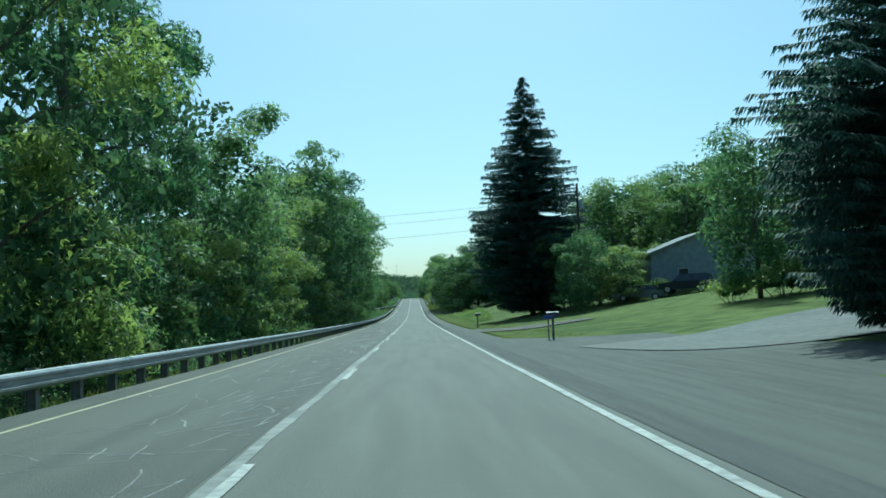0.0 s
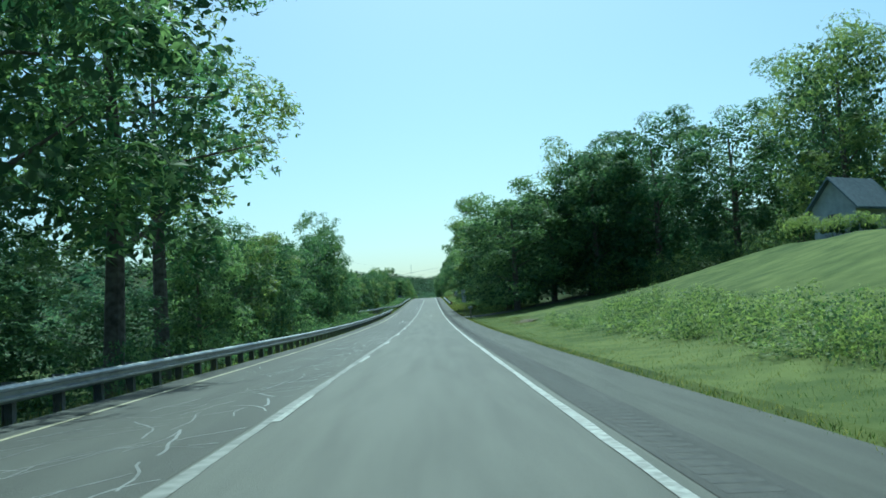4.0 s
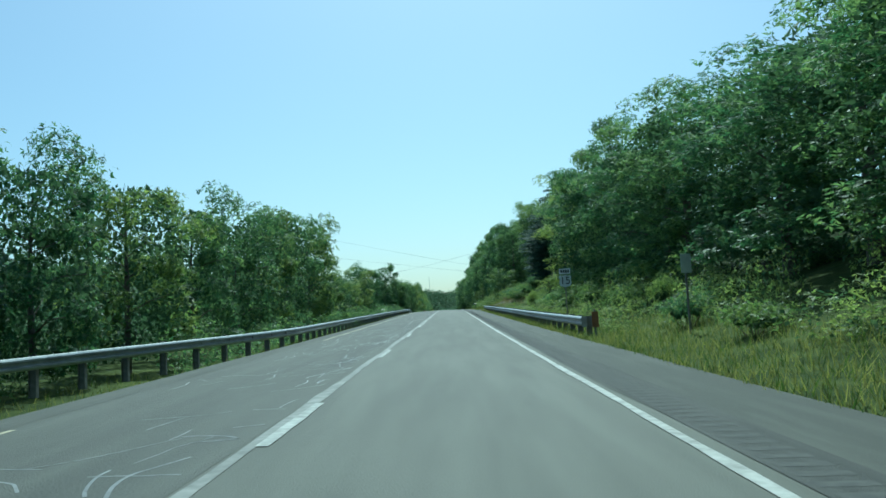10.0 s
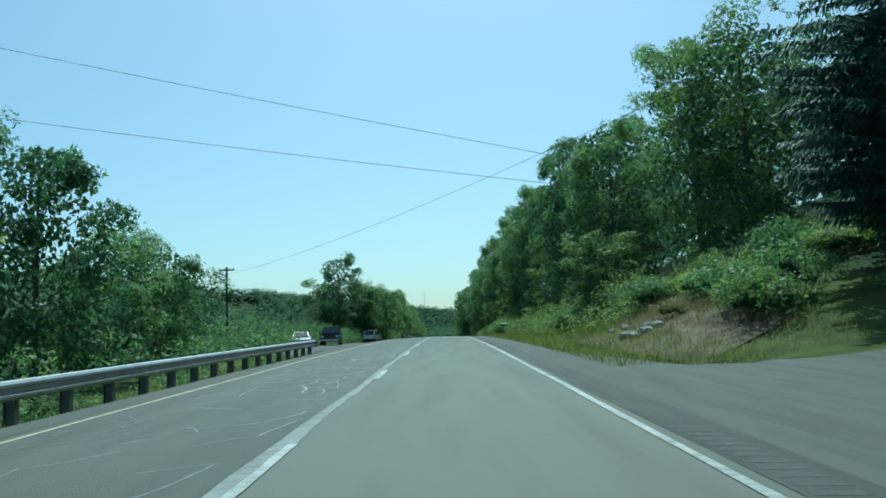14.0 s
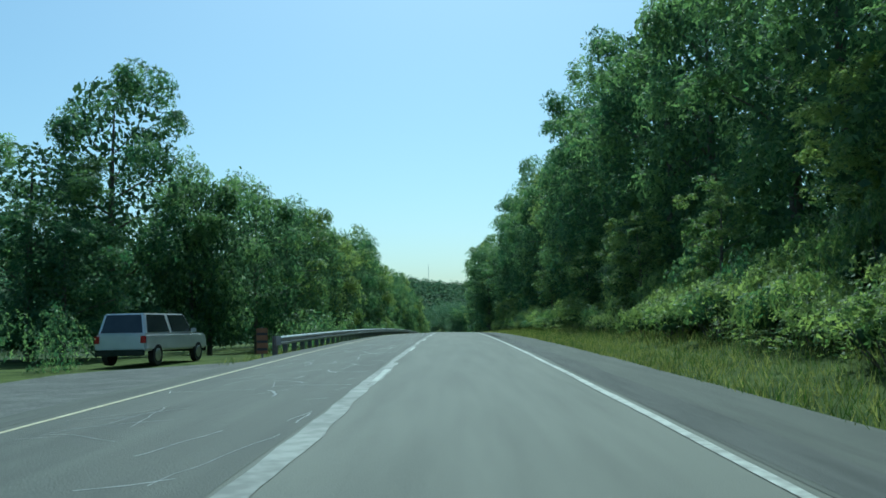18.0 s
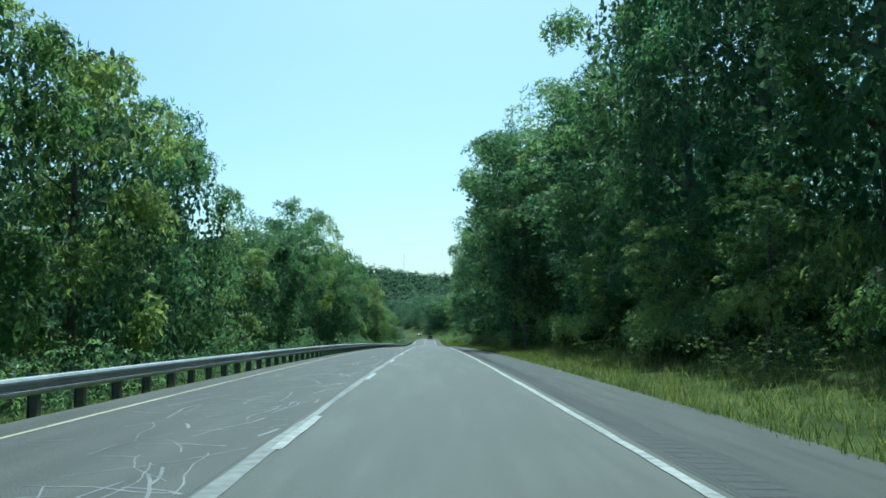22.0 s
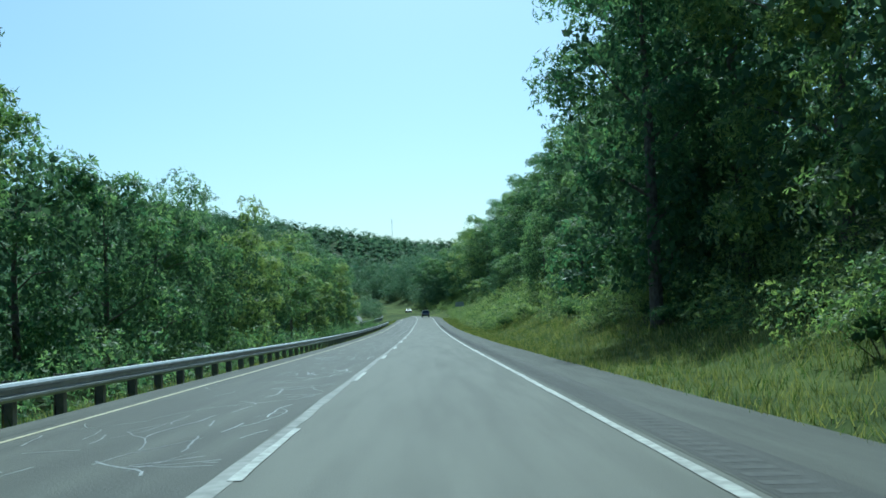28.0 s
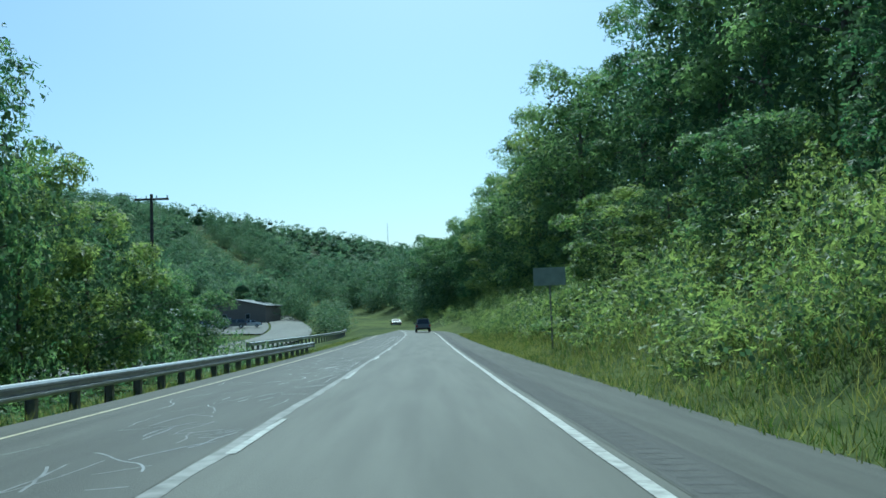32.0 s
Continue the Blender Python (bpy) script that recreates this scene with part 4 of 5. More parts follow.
def shield(root, w, z0, z1):
    """Route shield: black square plate with a white shield on it."""
    bm = bmesh.new()
    n = [(-0.42, 1.0), (-0.2, 0.94), (0.0, 1.0), (0.2, 0.94), (0.42, 1.0), (0.5, 0.82), (0.44, 0.6), (0.5, 0.35), (0.4, 0.12), (0.0, 0.0), (-0.4, 0.12), (-0.5, 0.35), (-0.44, 0.6), (-0.5, 0.82)]
    vs = [bm.verts.new((px * w, -0.012, z0 + pz * (z1 - z0))) for px, pz in n]
    f = bm.faces.new(vs)
    r = bmesh.ops.extrude_face_region(bm, geom=[f])
    bmesh.ops.translate(bm, verts=[v for v in r["geom"] if isinstance(v, bmesh.types.BMVert)], vec=(0, 0.01, 0))
    bmesh.ops.recalc_face_normals(bm, faces=bm.faces[:])
    return part("shield", bm, SIGN_WHITE, root)


def sign_post(x, y, tall, label, turn=0.0):
    root = tagged(new("road_sign"), label, "road sign")
    root.matrix_basis = Matrix.Translation((x, y, land(x, y))) @ pose(0, 0, 0, 0, 0, turn)
    bm = bmesh.new()
    add_box(bm, -0.03, 0.03, 0.012, 0.05, -0.6, tall)
    part("post", bm, POST_STEEL, root)
    return root


r = sign_post(6.75, 223, 3.3, "route sign stack with TO plate, 15 shield and arrow", -4)
p = panel(r, 0.6, 2.95, 3.28)
flat_text("TO", 0.26, SIGN_BLACK, p, (0, -0.008, 3.11))
p = panel(r, 0.6, 2.6, 2.92)
for k in range(5):
    bar(p, -0.24 + k * 0.1, -0.17 + k * 0.1, -0.0065, 2.68, 2.84)
p = shield(r, 0.6, 1.98, 2.56)
flat_text("15", 0.52, SIGN_BLACK, p, (0, -0.014, 2.28))
p = panel(r, 0.54, 1.55, 1.92)
bar(p, -0.06, 0.18, -0.0065, 1.71, 1.76)
bm = bmesh.new()
vs = [bm.verts.new(c) for c in ((-0.2, -0.0105, 1.735), (-0.05, -0.0105, 1.65), (-0.05, -0.0105, 1.82))]
bm.faces.new(vs)
part("arrow_head", bm, SIGN_BLACK, p)
r = sign_post(8.0, 298, 2.9, "route sign with plate over a 15 shield behind guard rail", -4)
p = panel(r, 0.6, 2.55, 2.85)
for k in range(4):
    bar(p, -0.22 + k * 0.12, -0.13 + k * 0.12, -0.0065, 2.63, 2.78)
p = shield(r, 0.66, 1.85, 2.5)
flat_text("15", 0.56, SIGN_BLACK, p, (0, -0.014, 2.19))
r = sign_post(8.6, 277, 2.3, "small white rectangular sign leaning on a thin post", 35)
panel(r, 0.45, 1.75, 2.3)
r = sign_post(7.35, 846, 3.4, "tall dark sign post with a pale grey panel on the bank", 0)
panel(r, 1.35, 2.65, 3.4, SIGN_PALE)
r = sign_post(-5.3, 484.2, 1.2, "striped hazard marker at the guard rail's end", 0)
p = panel(r, 0.4, 0.25, 1.15, ORANGE)
for k in range(3):
    bar(p, -0.19, 0.19, -0.0065, 0.36 + k * 0.27, 0.45 + k * 0.27)
r = sign_post(6.4, 280.0, 0.9, "weathered orange marker at the guard rail's end", 0)
panel(r, 0.22, 0.3, 0.8, ORANGE)


def mailbox(x, y, mat, label, w=0.2, length=0.5, turn=0, newspaper=False, second=False):
    """Rounded-top box on a timber post, its door facing the road."""
    root = tagged(new("mailbox"), label, "mailbox", "mailboxes")
    root.matrix_basis = Matrix.Translation((x, y, land(x, y))) @ pose(0, 0, 0, 0, 0, turn)
    bm = bmesh.new()
    add_box(bm, -0.05, 0.05, -0.05, 0.05, -0.5, 1.02, 0.006)
    part("post", bm, WOOD, root)
    for k in range(2 if second else 1):
        bm = bmesh.new()
        o = 0.32 * k
        prof = [(-w / 2, 0), (w / 2, 0), (w / 2, 0.14)] + [(w / 2 * math.cos(a), 0.14 + 0.1 * math.sin(a)) for a in np.linspace(0.3, 2.84, 7)] + [(-w / 2, 0.14)]
        vs = [bm.verts.new((-length / 2, o + py, 1.02 + pz)) for py, pz in prof]
        f = bm.faces.new(vs)
        e = bmesh.ops.extrude_face_region(bm, geom=[f])
        bmesh.ops.translate(bm, verts=[v for v in e["geom"] if isinstance(v, bmesh.types.BMVert)], vec=(length, 0, 0))
        bmesh.ops.recalc_face_normals(bm, faces=bm.faces[:])
        box = part("box", bm, mat, root)
        bm = bmesh.new()
        add_box(bm, -length / 2 - 0.012, -length / 2 - 0.002, o - w / 2 + 0.01, o + w / 2 - 0.01, 1.03, 1.22, 0.004)
        part("door", bm, mat, box)
        bm = bmesh.new()
        add_box(bm, 0.05, 0.08, o - w / 2 - 0.014, o - w / 2 - 0.004, 1.12, 1.34)
        part("flag", bm, ORANGE, box)
    if newspaper:
        bm = bmesh.new()
        add_box(bm, -0.45, 0.05, -0.34, -0.18, 0.95, 1.1, 0.02)
        part("newspaper_tube", bm, BLUE, root, "dark blue plastic newspaper tube")
        bm = bmesh.new()
        add_box(bm, -0.24, -0.18, -0.29, -0.23, -0.4, 0.95)
        part("tube_post", bm, WOOD, root)
    return root


mailbox(7.5, 37.0, BOX_DARK, "pair of black mailboxes with a blue newspaper tube", 0.22, 0.55, -8, True, True)
mailbox(6.8, 72.0, BOX_DARK, "dark mailbox on a wooden post at the lawn's edge", 0.22, 0.5, 4)
mailbox(6.35, 196.0, BOX_GREY, "wide blue-grey metal mailbox on a short post", 0.34, 0.55, 62)
mailbox(7.2, 436.0, BOX_DARK, "two dark mailboxes in the tall weeds", 0.24, 0.6, 6, False, True)

for bx, by, bt, br in ((31.4, 159.5, 2.0, 1.6), (29.6, 160, 1.8, 1.5), (28.2, 161.5, 2.2, 1.7), (23.5, 50, 2.6, 2.4), (26.5, 46.5, 2.8, 2.6), (21.8, 53.5, 2.0, 2.0), (24.5, 78.5, 2.0, 1.6), (22.6, 80, 1.7, 1.4), (26.5, 77.5, 1.4, 1.2)):
    plant("bush_a", bx, by, bt, br, "yellow-green shrub beside the building", "bush", "garden shrubs", absolute=False)

# tilted dark drum on the lawn
bm = bmesh.new()
add_tube(bm, (0, 0, -0.1), (0, 0, 0.95), 0.2, 0.2, 16)
add_tube(bm, (0, 0, 0.95), (0, 0, 0.97), 0.2, 0.17, 16)
drum = part("tilted_pipe", bm, BOX_DARK)
drum.matrix_basis = Matrix.Translation((14.0, 107.7, land(14.0, 107.7))) @ pose(0, 0, 0, 0, -24, 0)
tagged(drum, "black corrugated pipe end leaning on the lawn", "pipe")

# ---- buildings ----
SIDING = material("grey_siding", (0.2, 0.22, 0.23), (0.28, 0.3, 0.31), 2.0, 0.8, big=0.5)
SIDING_WHITE = material("white_siding", (0.3, 0.31, 0.31), (0.44, 0.45, 0.45), 2.0, 0.7, big=0.5)
ROOF_GREY = material("grey_shingles", (0.16, 0.165, 0.17), (0.26, 0.265, 0.27), 6.0, 0.85, big=0.5, bump=0.4)
ROOF_BLUE = material("blue_grey_roof", (0.09, 0.12, 0.15), (0.15, 0.185, 0.215), 4.0, 0.6, big=0.5)
GLASS_DARK = material("dark_window_glass", (0.015, 0.02, 0.025), (0.03, 0.035, 0.04), 2.0, 0.08, spec=0.6)


def house(x, y, wide, deep, wall_h, roof_h, wall_mat, roof_mat, label, turn=0.0, sink=0.4, windows=((0.3, 1.4), (0.7, 1.4))):
    """Gabled house; the ridge runs along its depth, the gable looks back along the road."""
    root = tagged(new("house"), label, "house")
    z = land(x, y) - sink
    root.matrix_basis = Matrix.Translation((x, y, z)) @ pose(0, 0, 0, 0, 0, turn)
    bm = bmesh.new()
    add_box(bm, -wide / 2, wide / 2, 0, deep, -2.0, wall_h)
    for yy in (0.0, deep):
        o = 0.25 if yy == 0 else -0.25
        a = [bm.verts.new((px, yy + k, pz)) for k in (0, o) for px, pz in ((-wide / 2, wall_h), (wide / 2, wall_h), (0, wall_h + roof_h))]
        for idx in ((0, 1, 2), (5, 4, 3), (0, 2, 5, 3), (1, 4, 5, 2)):
            bm.faces.new([a[i] for i in idx])
    bmesh.ops.recalc_face_normals(bm, faces=bm.faces[:])
    part("wall", bm, wall_mat, root)
    for sgn in (-1, 1):
        bm = bmesh.new()
        e = 0.45
        run = wide / 2 + e
        drop = roof_h * run / (wide / 2)
        pts = [(0, wall_h + roof_h + 0.03), (sgn * run, wall_h + roof_h - drop + 0.03), (sgn * run, wall_h + roof_h - drop + 0.19), (0, wall_h + roof_h + 0.2)]
        lo = [bm.verts.new((px, -e, pz)) for px, pz in pts]
        hi = [bm.verts.new((px, deep + e, pz)) for px, pz in pts]
        bm.faces.new(lo)
        bm.faces.new(hi[::-1])
        for i in range(4):
            bm.faces.new((lo[i], hi[i], hi[(i + 1) % 4], lo[(i + 1) % 4]))
        bmesh.ops.recalc_face_normals(bm, faces=bm.faces[:])
        part("roof", bm, roof_mat, root)
    for f, zc in windows:
        xc = -wide / 2 + wide * f
        bm = bmesh.new()
        add_box(bm, xc - 0.55, xc + 0.55, -0.06, 0.02, zc - 0.6, zc + 0.6)
        w = part("window", bm, SIDING_WHITE, root)
        bm = bmesh.new()
        add_box(bm, xc - 0.45, xc + 0.45, -0.075, -0.062, zc - 0.5, zc + 0.5)
        part("pane", bm, GLASS_DARK, w)
    bm = bmesh.new()
    add_box(bm, -wide / 2 - 0.05, -wide / 2 + 0.02, deep * 0.45, deep * 0.45 + 0.95, 0.2, 2.3)
    part("door", bm, SIDING_WHITE, root)
    return root


house(29.5, 80.5, 10.4, 6.5, 3.4, 1.9, SIDING, ROOF_GREY, "grey single-storey house with a shallow gabled roof above the lawn", 0, 0.2)
house(31.2, 163, 3.4, 4.6, 2.5, 1.9, SIDING_WHITE, ROOF_BLUE, "small white shed with a blue-grey roof above the lawn", -60, 0.2, ((0.5, 1.4),))
house(22.5, 312, 8, 9, 2.6, 2.2, WOOD, ROOF_BLUE, "dark cabin with a blue-grey roof hidden in the wood", 10, 1.2)
house(-45, 962, 7, 9, 3.0, 1.2, SIDING, SIDING_WHITE, "low commercial building with a pale roof behind the parking lot", -12, 0.2)
house(-40, 1003, 14, 9, 3.6, 1.5, WOOD, ROOF_GREY, "dark low building behind the parking lot", -12, 0.2)

# ---- vehicles ----
RUBBER = material("tyre_rubber", (0.015, 0.015, 0.015), (0.03, 0.03, 0.03), 8, 0.9)
RIM = material("alloy_rim", (0.35, 0.35, 0.35), (0.5, 0.5, 0.5), 6, 0.35, metal=0.8)
LAMP_RED = material("tail_lamp_red", (0.25, 0.01, 0.01), (0.4, 0.02, 0.02), 4, 0.25)
LAMP_CLEAR = material("head_lamp", (0.6, 0.6, 0.6), (0.75, 0.75, 0.75), 4, 0.15)


def paint(name, c):
    return material(name, tuple(v * 0.85 for v in c), c, 1.5, 0.28, metal=0.25, spec=0.6)


PAINTS = {"silver": paint("silver_paint", (0.42, 0.45, 0.47)), "dark": paint("dark_blue_paint", (0.02, 0.025, 0.035)), "white": paint("white_paint", (0.7, 0.7, 0.7)),
          "grey": paint("grey_paint", (0.14, 0.15, 0.16)), "red": paint("red_paint", (0.28, 0.02, 0.02))}


def vehicle(x, y, turn, style, colour, label, group="", base=None):
    """Car with its nose along +y before turning."""
    root = tagged(new("car"), label, "car", group)
    z = (land(x, y, False) + 0.03) if base is None else base
    root.matrix_basis = Matrix.Translation((x, y, z)) @ pose(0, 0, 0, 0, 0, turn)
    L, W, H, belt, nose = {"suv": (4.8, 1.88, 1.74, 1.05, 0.98), "sedan": (4.7, 1.8, 1.45, 0.92, 0.78), "pickup": (5.6, 1.95, 1.85, 1.15, 1.12), "capped": (5.5, 1.95, 1.9, 1.15, 1.12)}[style]
    h = L / 2
    if style == "sedan":
        prof = [(-h, 0.35), (-h, 0.85), (-h + 0.15, 0.95), (-h + 0.8, 1.0), (0.5, belt), (h - 0.9, nose + 0.05), (h - 0.1, nose - 0.15), (h, 0.5), (h, 0.35)]
        roof = [(-h + 0.75, 0.98), (-h + 1.5, H), (0.3, H), (1.15, belt + 0.02)]
    elif style == "suv":
        prof = [(-h, 0.4), (-h - 0.02, 0.75), (-h + 0.04, belt), (1.0, belt), (h - 0.5, nose), (h - 0.05, nose - 0.15), (h, 0.6), (h, 0.4)]
        roof = [(-h + 0.06, belt), (-h + 0.35, H), (0.45, H), (1.15, belt)]
    else:
        prof = [(-h, 0.55), (-h, belt), (1.2, belt), (h - 0.15, nose), (h, nose - 0.3), (h, 0.5)]
        roof = [(-0.6, belt), (-0.45, H), (0.9, H), (1.55, belt)] if style == "pickup" else [(-h + 0.1, belt), (-h + 0.3, H), (0.9, H), (1.55, belt)]
    bm = bmesh.new()
    a = [bm.verts.new((-W / 2, py, pz)) for py, pz in prof]
    f = bm.faces.new(a)
    e = bmesh.ops.extrude_face_region(bm, geom=[f])
    bmesh.ops.translate(bm, verts=[v for v in e["geom"] if isinstance(v, bmesh.types.BMVert)], vec=(W, 0, 0))
    bmesh.ops.recalc_face_normals(bm, faces=bm.faces[:])
    bmesh.ops.bevel(bm, geom=bm.edges[:], offset=0.07, segments=2, affect="EDGES", clamp_overlap=True)
    body = part("body", bm, PAINTS[colour], root, smooth=False)
    # cabin with sloping glass
    bm = bmesh.new()
    wl, wt = W / 2 - 0.06, W / 2 - 0.22
    lo = [(roof[0][0], roof[0][1]), (roof[3][0], roof[3][1])]
    hi = [(roof[1][0], roof[1][1]), (roof[2][0], roof[2][1])]
    v = {}
    for sx in (-1, 1):
        v[sx, 0] = bm.verts.new((sx * wl, lo[0][0], lo[0][1] - 0.03))
        v[sx, 1] = bm.verts.new((sx * wt, hi[0][0], hi[0][1]))
        v[sx, 2] = bm.verts.new((sx * wt, hi[1][0], hi[1][1]))
        v[sx, 3] = bm.verts.new((sx * wl, lo[1][0], lo[1][1] - 0.03))
    bm.faces.new([v[-1, i] for i in range(4)])
    bm.faces.new([v[1, i] for i in (3, 2, 1, 0)])
    for i in range(4):
        j = (i + 1) % 4
        bm.faces.new((v[-1, i], v[1, i], v[1, j], v[-1, j]))
    bmesh.ops.recalc_face_normals(bm, faces=bm.faces[:])
    bmesh.ops.bevel(bm, geom=bm.edges[:], offset=0.05, segments=2, affect="EDGES", clamp_overlap=True)
    cabin = part("cabin", bm, PAINTS[colour], root)

    def glass(c, name):
        b2 = bmesh.new()
        m = sum((Vector(q) for q in c), Vector()) / 4
        n = (Vector(c[1]) - Vector(c[0])).cross(Vector(c[2]) - Vector(c[0])).normalized()
        if n.dot(m - Vector((0, (lo[0][0] + lo[1][0]) / 2, belt))) < 0:
            n = -n
        vv = [b2.verts.new(m + (Vector(q) - m) * 0.86 + n * 0.012) for q in c]
        b2.faces.new(vv)
        g = bmesh.ops.extrude_face_region(b2, geom=b2.faces[:])
        bmesh.ops.translate(b2, verts=[q for q in g["geom"] if isinstance(q, bmesh.types.BMVert)], vec=-n * 0.02)
        bmesh.ops.recalc_face_normals(b2, faces=b2.faces[:])
        part(name, b2, GLASS_DARK, cabin)

    P = lambda sx, i: tuple(v0[sx, i])
    v0 = {}
    for sx in (-1, 1):
        v0[sx, 0], v0[sx, 1] = (sx * wl, lo[0][0], lo[0][1]), (sx * wt, hi[0][0], hi[0][1])
        v0[sx, 2], v0[sx, 3] = (sx * wt, hi[1][0], hi[1][1]), (sx * wl, lo[1][0], lo[1][1])
    glass([P(-1, 0), P(1, 0), P(1, 1), P(-1, 1)], "rear_window")
    glass([P(-1, 3), P(1, 3), P(1, 2), P(-1, 2)], "windscreen")
    for sx in (-1, 1):
        mt = tuple((p + q) / 2 for p, q in zip(P(sx, 1), P(sx, 2)))
        ml = tuple((p + q) / 2 for p, q in zip(P(sx, 0), P(sx, 3)))
        glass([P(sx, 0), ml, mt, P(sx, 1)], "side_window")
        glass([ml, P(sx, 3), P(sx, 2), mt], "side_window")
        b2 = bmesh.new()
        add_box(b2, sx * W / 2 - 0.02 if sx > 0 else -W / 2 - 0.18, sx * W / 2 + 0.18 if sx > 0 else -W / 2 + 0.02, lo[1][0] - 0.4, lo[1][0] - 0.28, belt + 0.02, belt + 0.18, 0.02)
        part("mirror", b2, PAINTS[colour], root)
        b2 = bmesh.new()
        add_box(b2, sx * W / 2 - 0.2 if sx > 0 else -W / 2 + 0.02, sx * W / 2 - 0.02 if sx > 0 else -W / 2 + 0.2, -h - 0.03, -h + 0.06, belt - 0.32, belt - 0.06, 0.01)
        part("tail_lamp", b2, LAMP_RED, root)
        b2 = bmesh.new()
        add_box(b2, sx * W / 2 - 0.4 if sx > 0 else -W / 2 + 0.06, sx * W / 2 - 0.06 if sx > 0 else -W / 2 + 0.4, h - 0.08, h + 0.02, nose - 0.36, nose - 0.2, 0.01)
        part("head_lamp", b2, LAMP_CLEAR, root)
        for wy in (-h + 0.95, h - 0.9):
            b2 = bmesh.new()
            rr = 0.34 if style == "sedan" else 0.39
            add_tube(b2, (sx * (W / 2 - 0.2), wy, rr), (sx * (W / 2 + 0.015), wy, rr), rr, rr * 0.96, 20)
            wheel = part("wheel", b2, RUBBER, root)
            b2 = bmesh.new()
            add_tube(b2, (sx * (W / 2 + 0.01), wy, rr), (sx * (W / 2 + 0.025), wy, rr), rr * 0.62, rr * 0.56, 16)
            part("rim", b2, RIM, wheel)
    for yy, n in ((-h - 0.06, "rear_bumper"), (h - 0.04, "front_bumper")):
        b2 = bmesh.new()
        add_box(b2, -W / 2 + 0.05, W / 2 - 0.05, yy, yy + 0.1, 0.38, 0.6, 0.03)
        part(n, b2, GLASS_DARK if style in ("suv", "capped") else RIM, root)
    return root


vehicle(-10.1, 487.0, -6, "capped", "white", "white pickup truck with a topper parked off the inner shoulder")
vehicle(26.0, 75.5, 60, "suv", "dark", "dark sport-utility car parked beside the grey house")
vehicle(22.3, 77.5, 70, "sedan", "grey", "grey car parked beside the grey house")
vehicle(1.9, 922, 2.0, "suv", "grey", "dark grey sport-utility car ahead in the outer lane", base=road_z(922) - 0.05)
vehicle(-3.8 + 0.6, 972, 6, "sedan", "dark", "dark car far ahead in the inner lane", base=road_z(972) - 0.06)
vehicle(-10.2, 440, 184, "pickup", "dark", "dark pickup truck facing traffic on the gravel pull-off", base=land(-10.2, 440, False) + 0.06)
vehicle(-12.8, 437, 190, "sedan", "white", "silver-white sedan beside the dark pickup", base=land(-12.8, 437, False) + 0.06)
for k, (xx, yy, st, co) in enumerate(((-43, 956, "suv", "dark"), (-40.5, 960, "sedan", "white"), (-38.2, 964, "suv", "silver"), (-36, 968, "sedan", "silver"), (-33.8, 972, "suv", "grey"), (-31.6, 976, "sedan", "white"), (-41.5, 970, "sedan", "dark"), (-37.5, 977, "suv", "white"))):
    vehicle(xx, yy, 100, st, co, {"dark": "dark car", "white": "white car", "silver": "silver car", "red": "red car", "grey": "grey car"}[co] + " parked in the roadside lot", "cars in the lot", base=land(xx, yy, False) + 0.24)

# mast on the ridge
mast = tagged(new("radio_mast"), "slender steel radio mast on the wooded ridge", "radio mast")
mast.location = (-30, 1640, land(-30, 1640))
bm = bmesh.new()
for k in range(3):
    a = k * 2.094
    add_tube(bm, (math.cos(a) * 0.7, math.sin(a) * 0.7, 0), (math.cos(a) * 0.35, math.sin(a) * 0.35, 34), 0.12, 0.09, 5)
part("leg", bm, SIGN_GREY, mast)
bm = bmesh.new()
for k in range(11):
    z0 = 1 + 3 * k
    a, b = k * 2.094, (k + 1) * 2.094
    add_tube(bm, (math.cos(a) * 0.6, math.sin(a) * 0.6, z0), (math.cos(b) * 0.55, math.sin(b) * 0.55, z0 + 2.6), 0.06, 0.06, 4)
part("brace", bm, SIGN_GREY, mast)

# ---- joined woods and undergrowth ----
def template(seed, clumps, per, size, core_k, height, radius, low=0.1):
    rnd = random.Random(seed)
    centres = []
    for i in range(clumps):
        f = (i + 0.5) / clumps
        prof = math.sin(math.pi * min(1.0, 0.16 + 0.84 * (1 - f) ** 0.8)) ** 0.6
        a, d = i * 2.39996, radius * prof * math.sqrt(rnd.uniform(0.2, 1)) * 0.8
        r = radius * rnd.uniform(0.32, 0.48)
        centres.append((math.cos(a) * d, math.sin(a) * d, height * (low + (0.95 - low) * f) - r * 0.3, r))
    v, f = leaf_cloud(rnd, centres, per, size)
    n_leaf = len(f)
    if core_k:
        v2, f2 = [], []
        cores(rnd, [(0.7 * x, 0.7 * y, 0.9 * z - 0.1 * r, r) for (x, y, z, r) in centres if z < 0.8 * height], core_k, v2, f2, 0.8)
    else:
        v2, f2 = inner_sprays(rnd, clumps * 12, radius * (0.13 if height > 5 else 0.1), height, radius, low)
    return np.array(v, dtype=float), np.array(f), np.array(v2, dtype=float), np.array(f2), height, radius


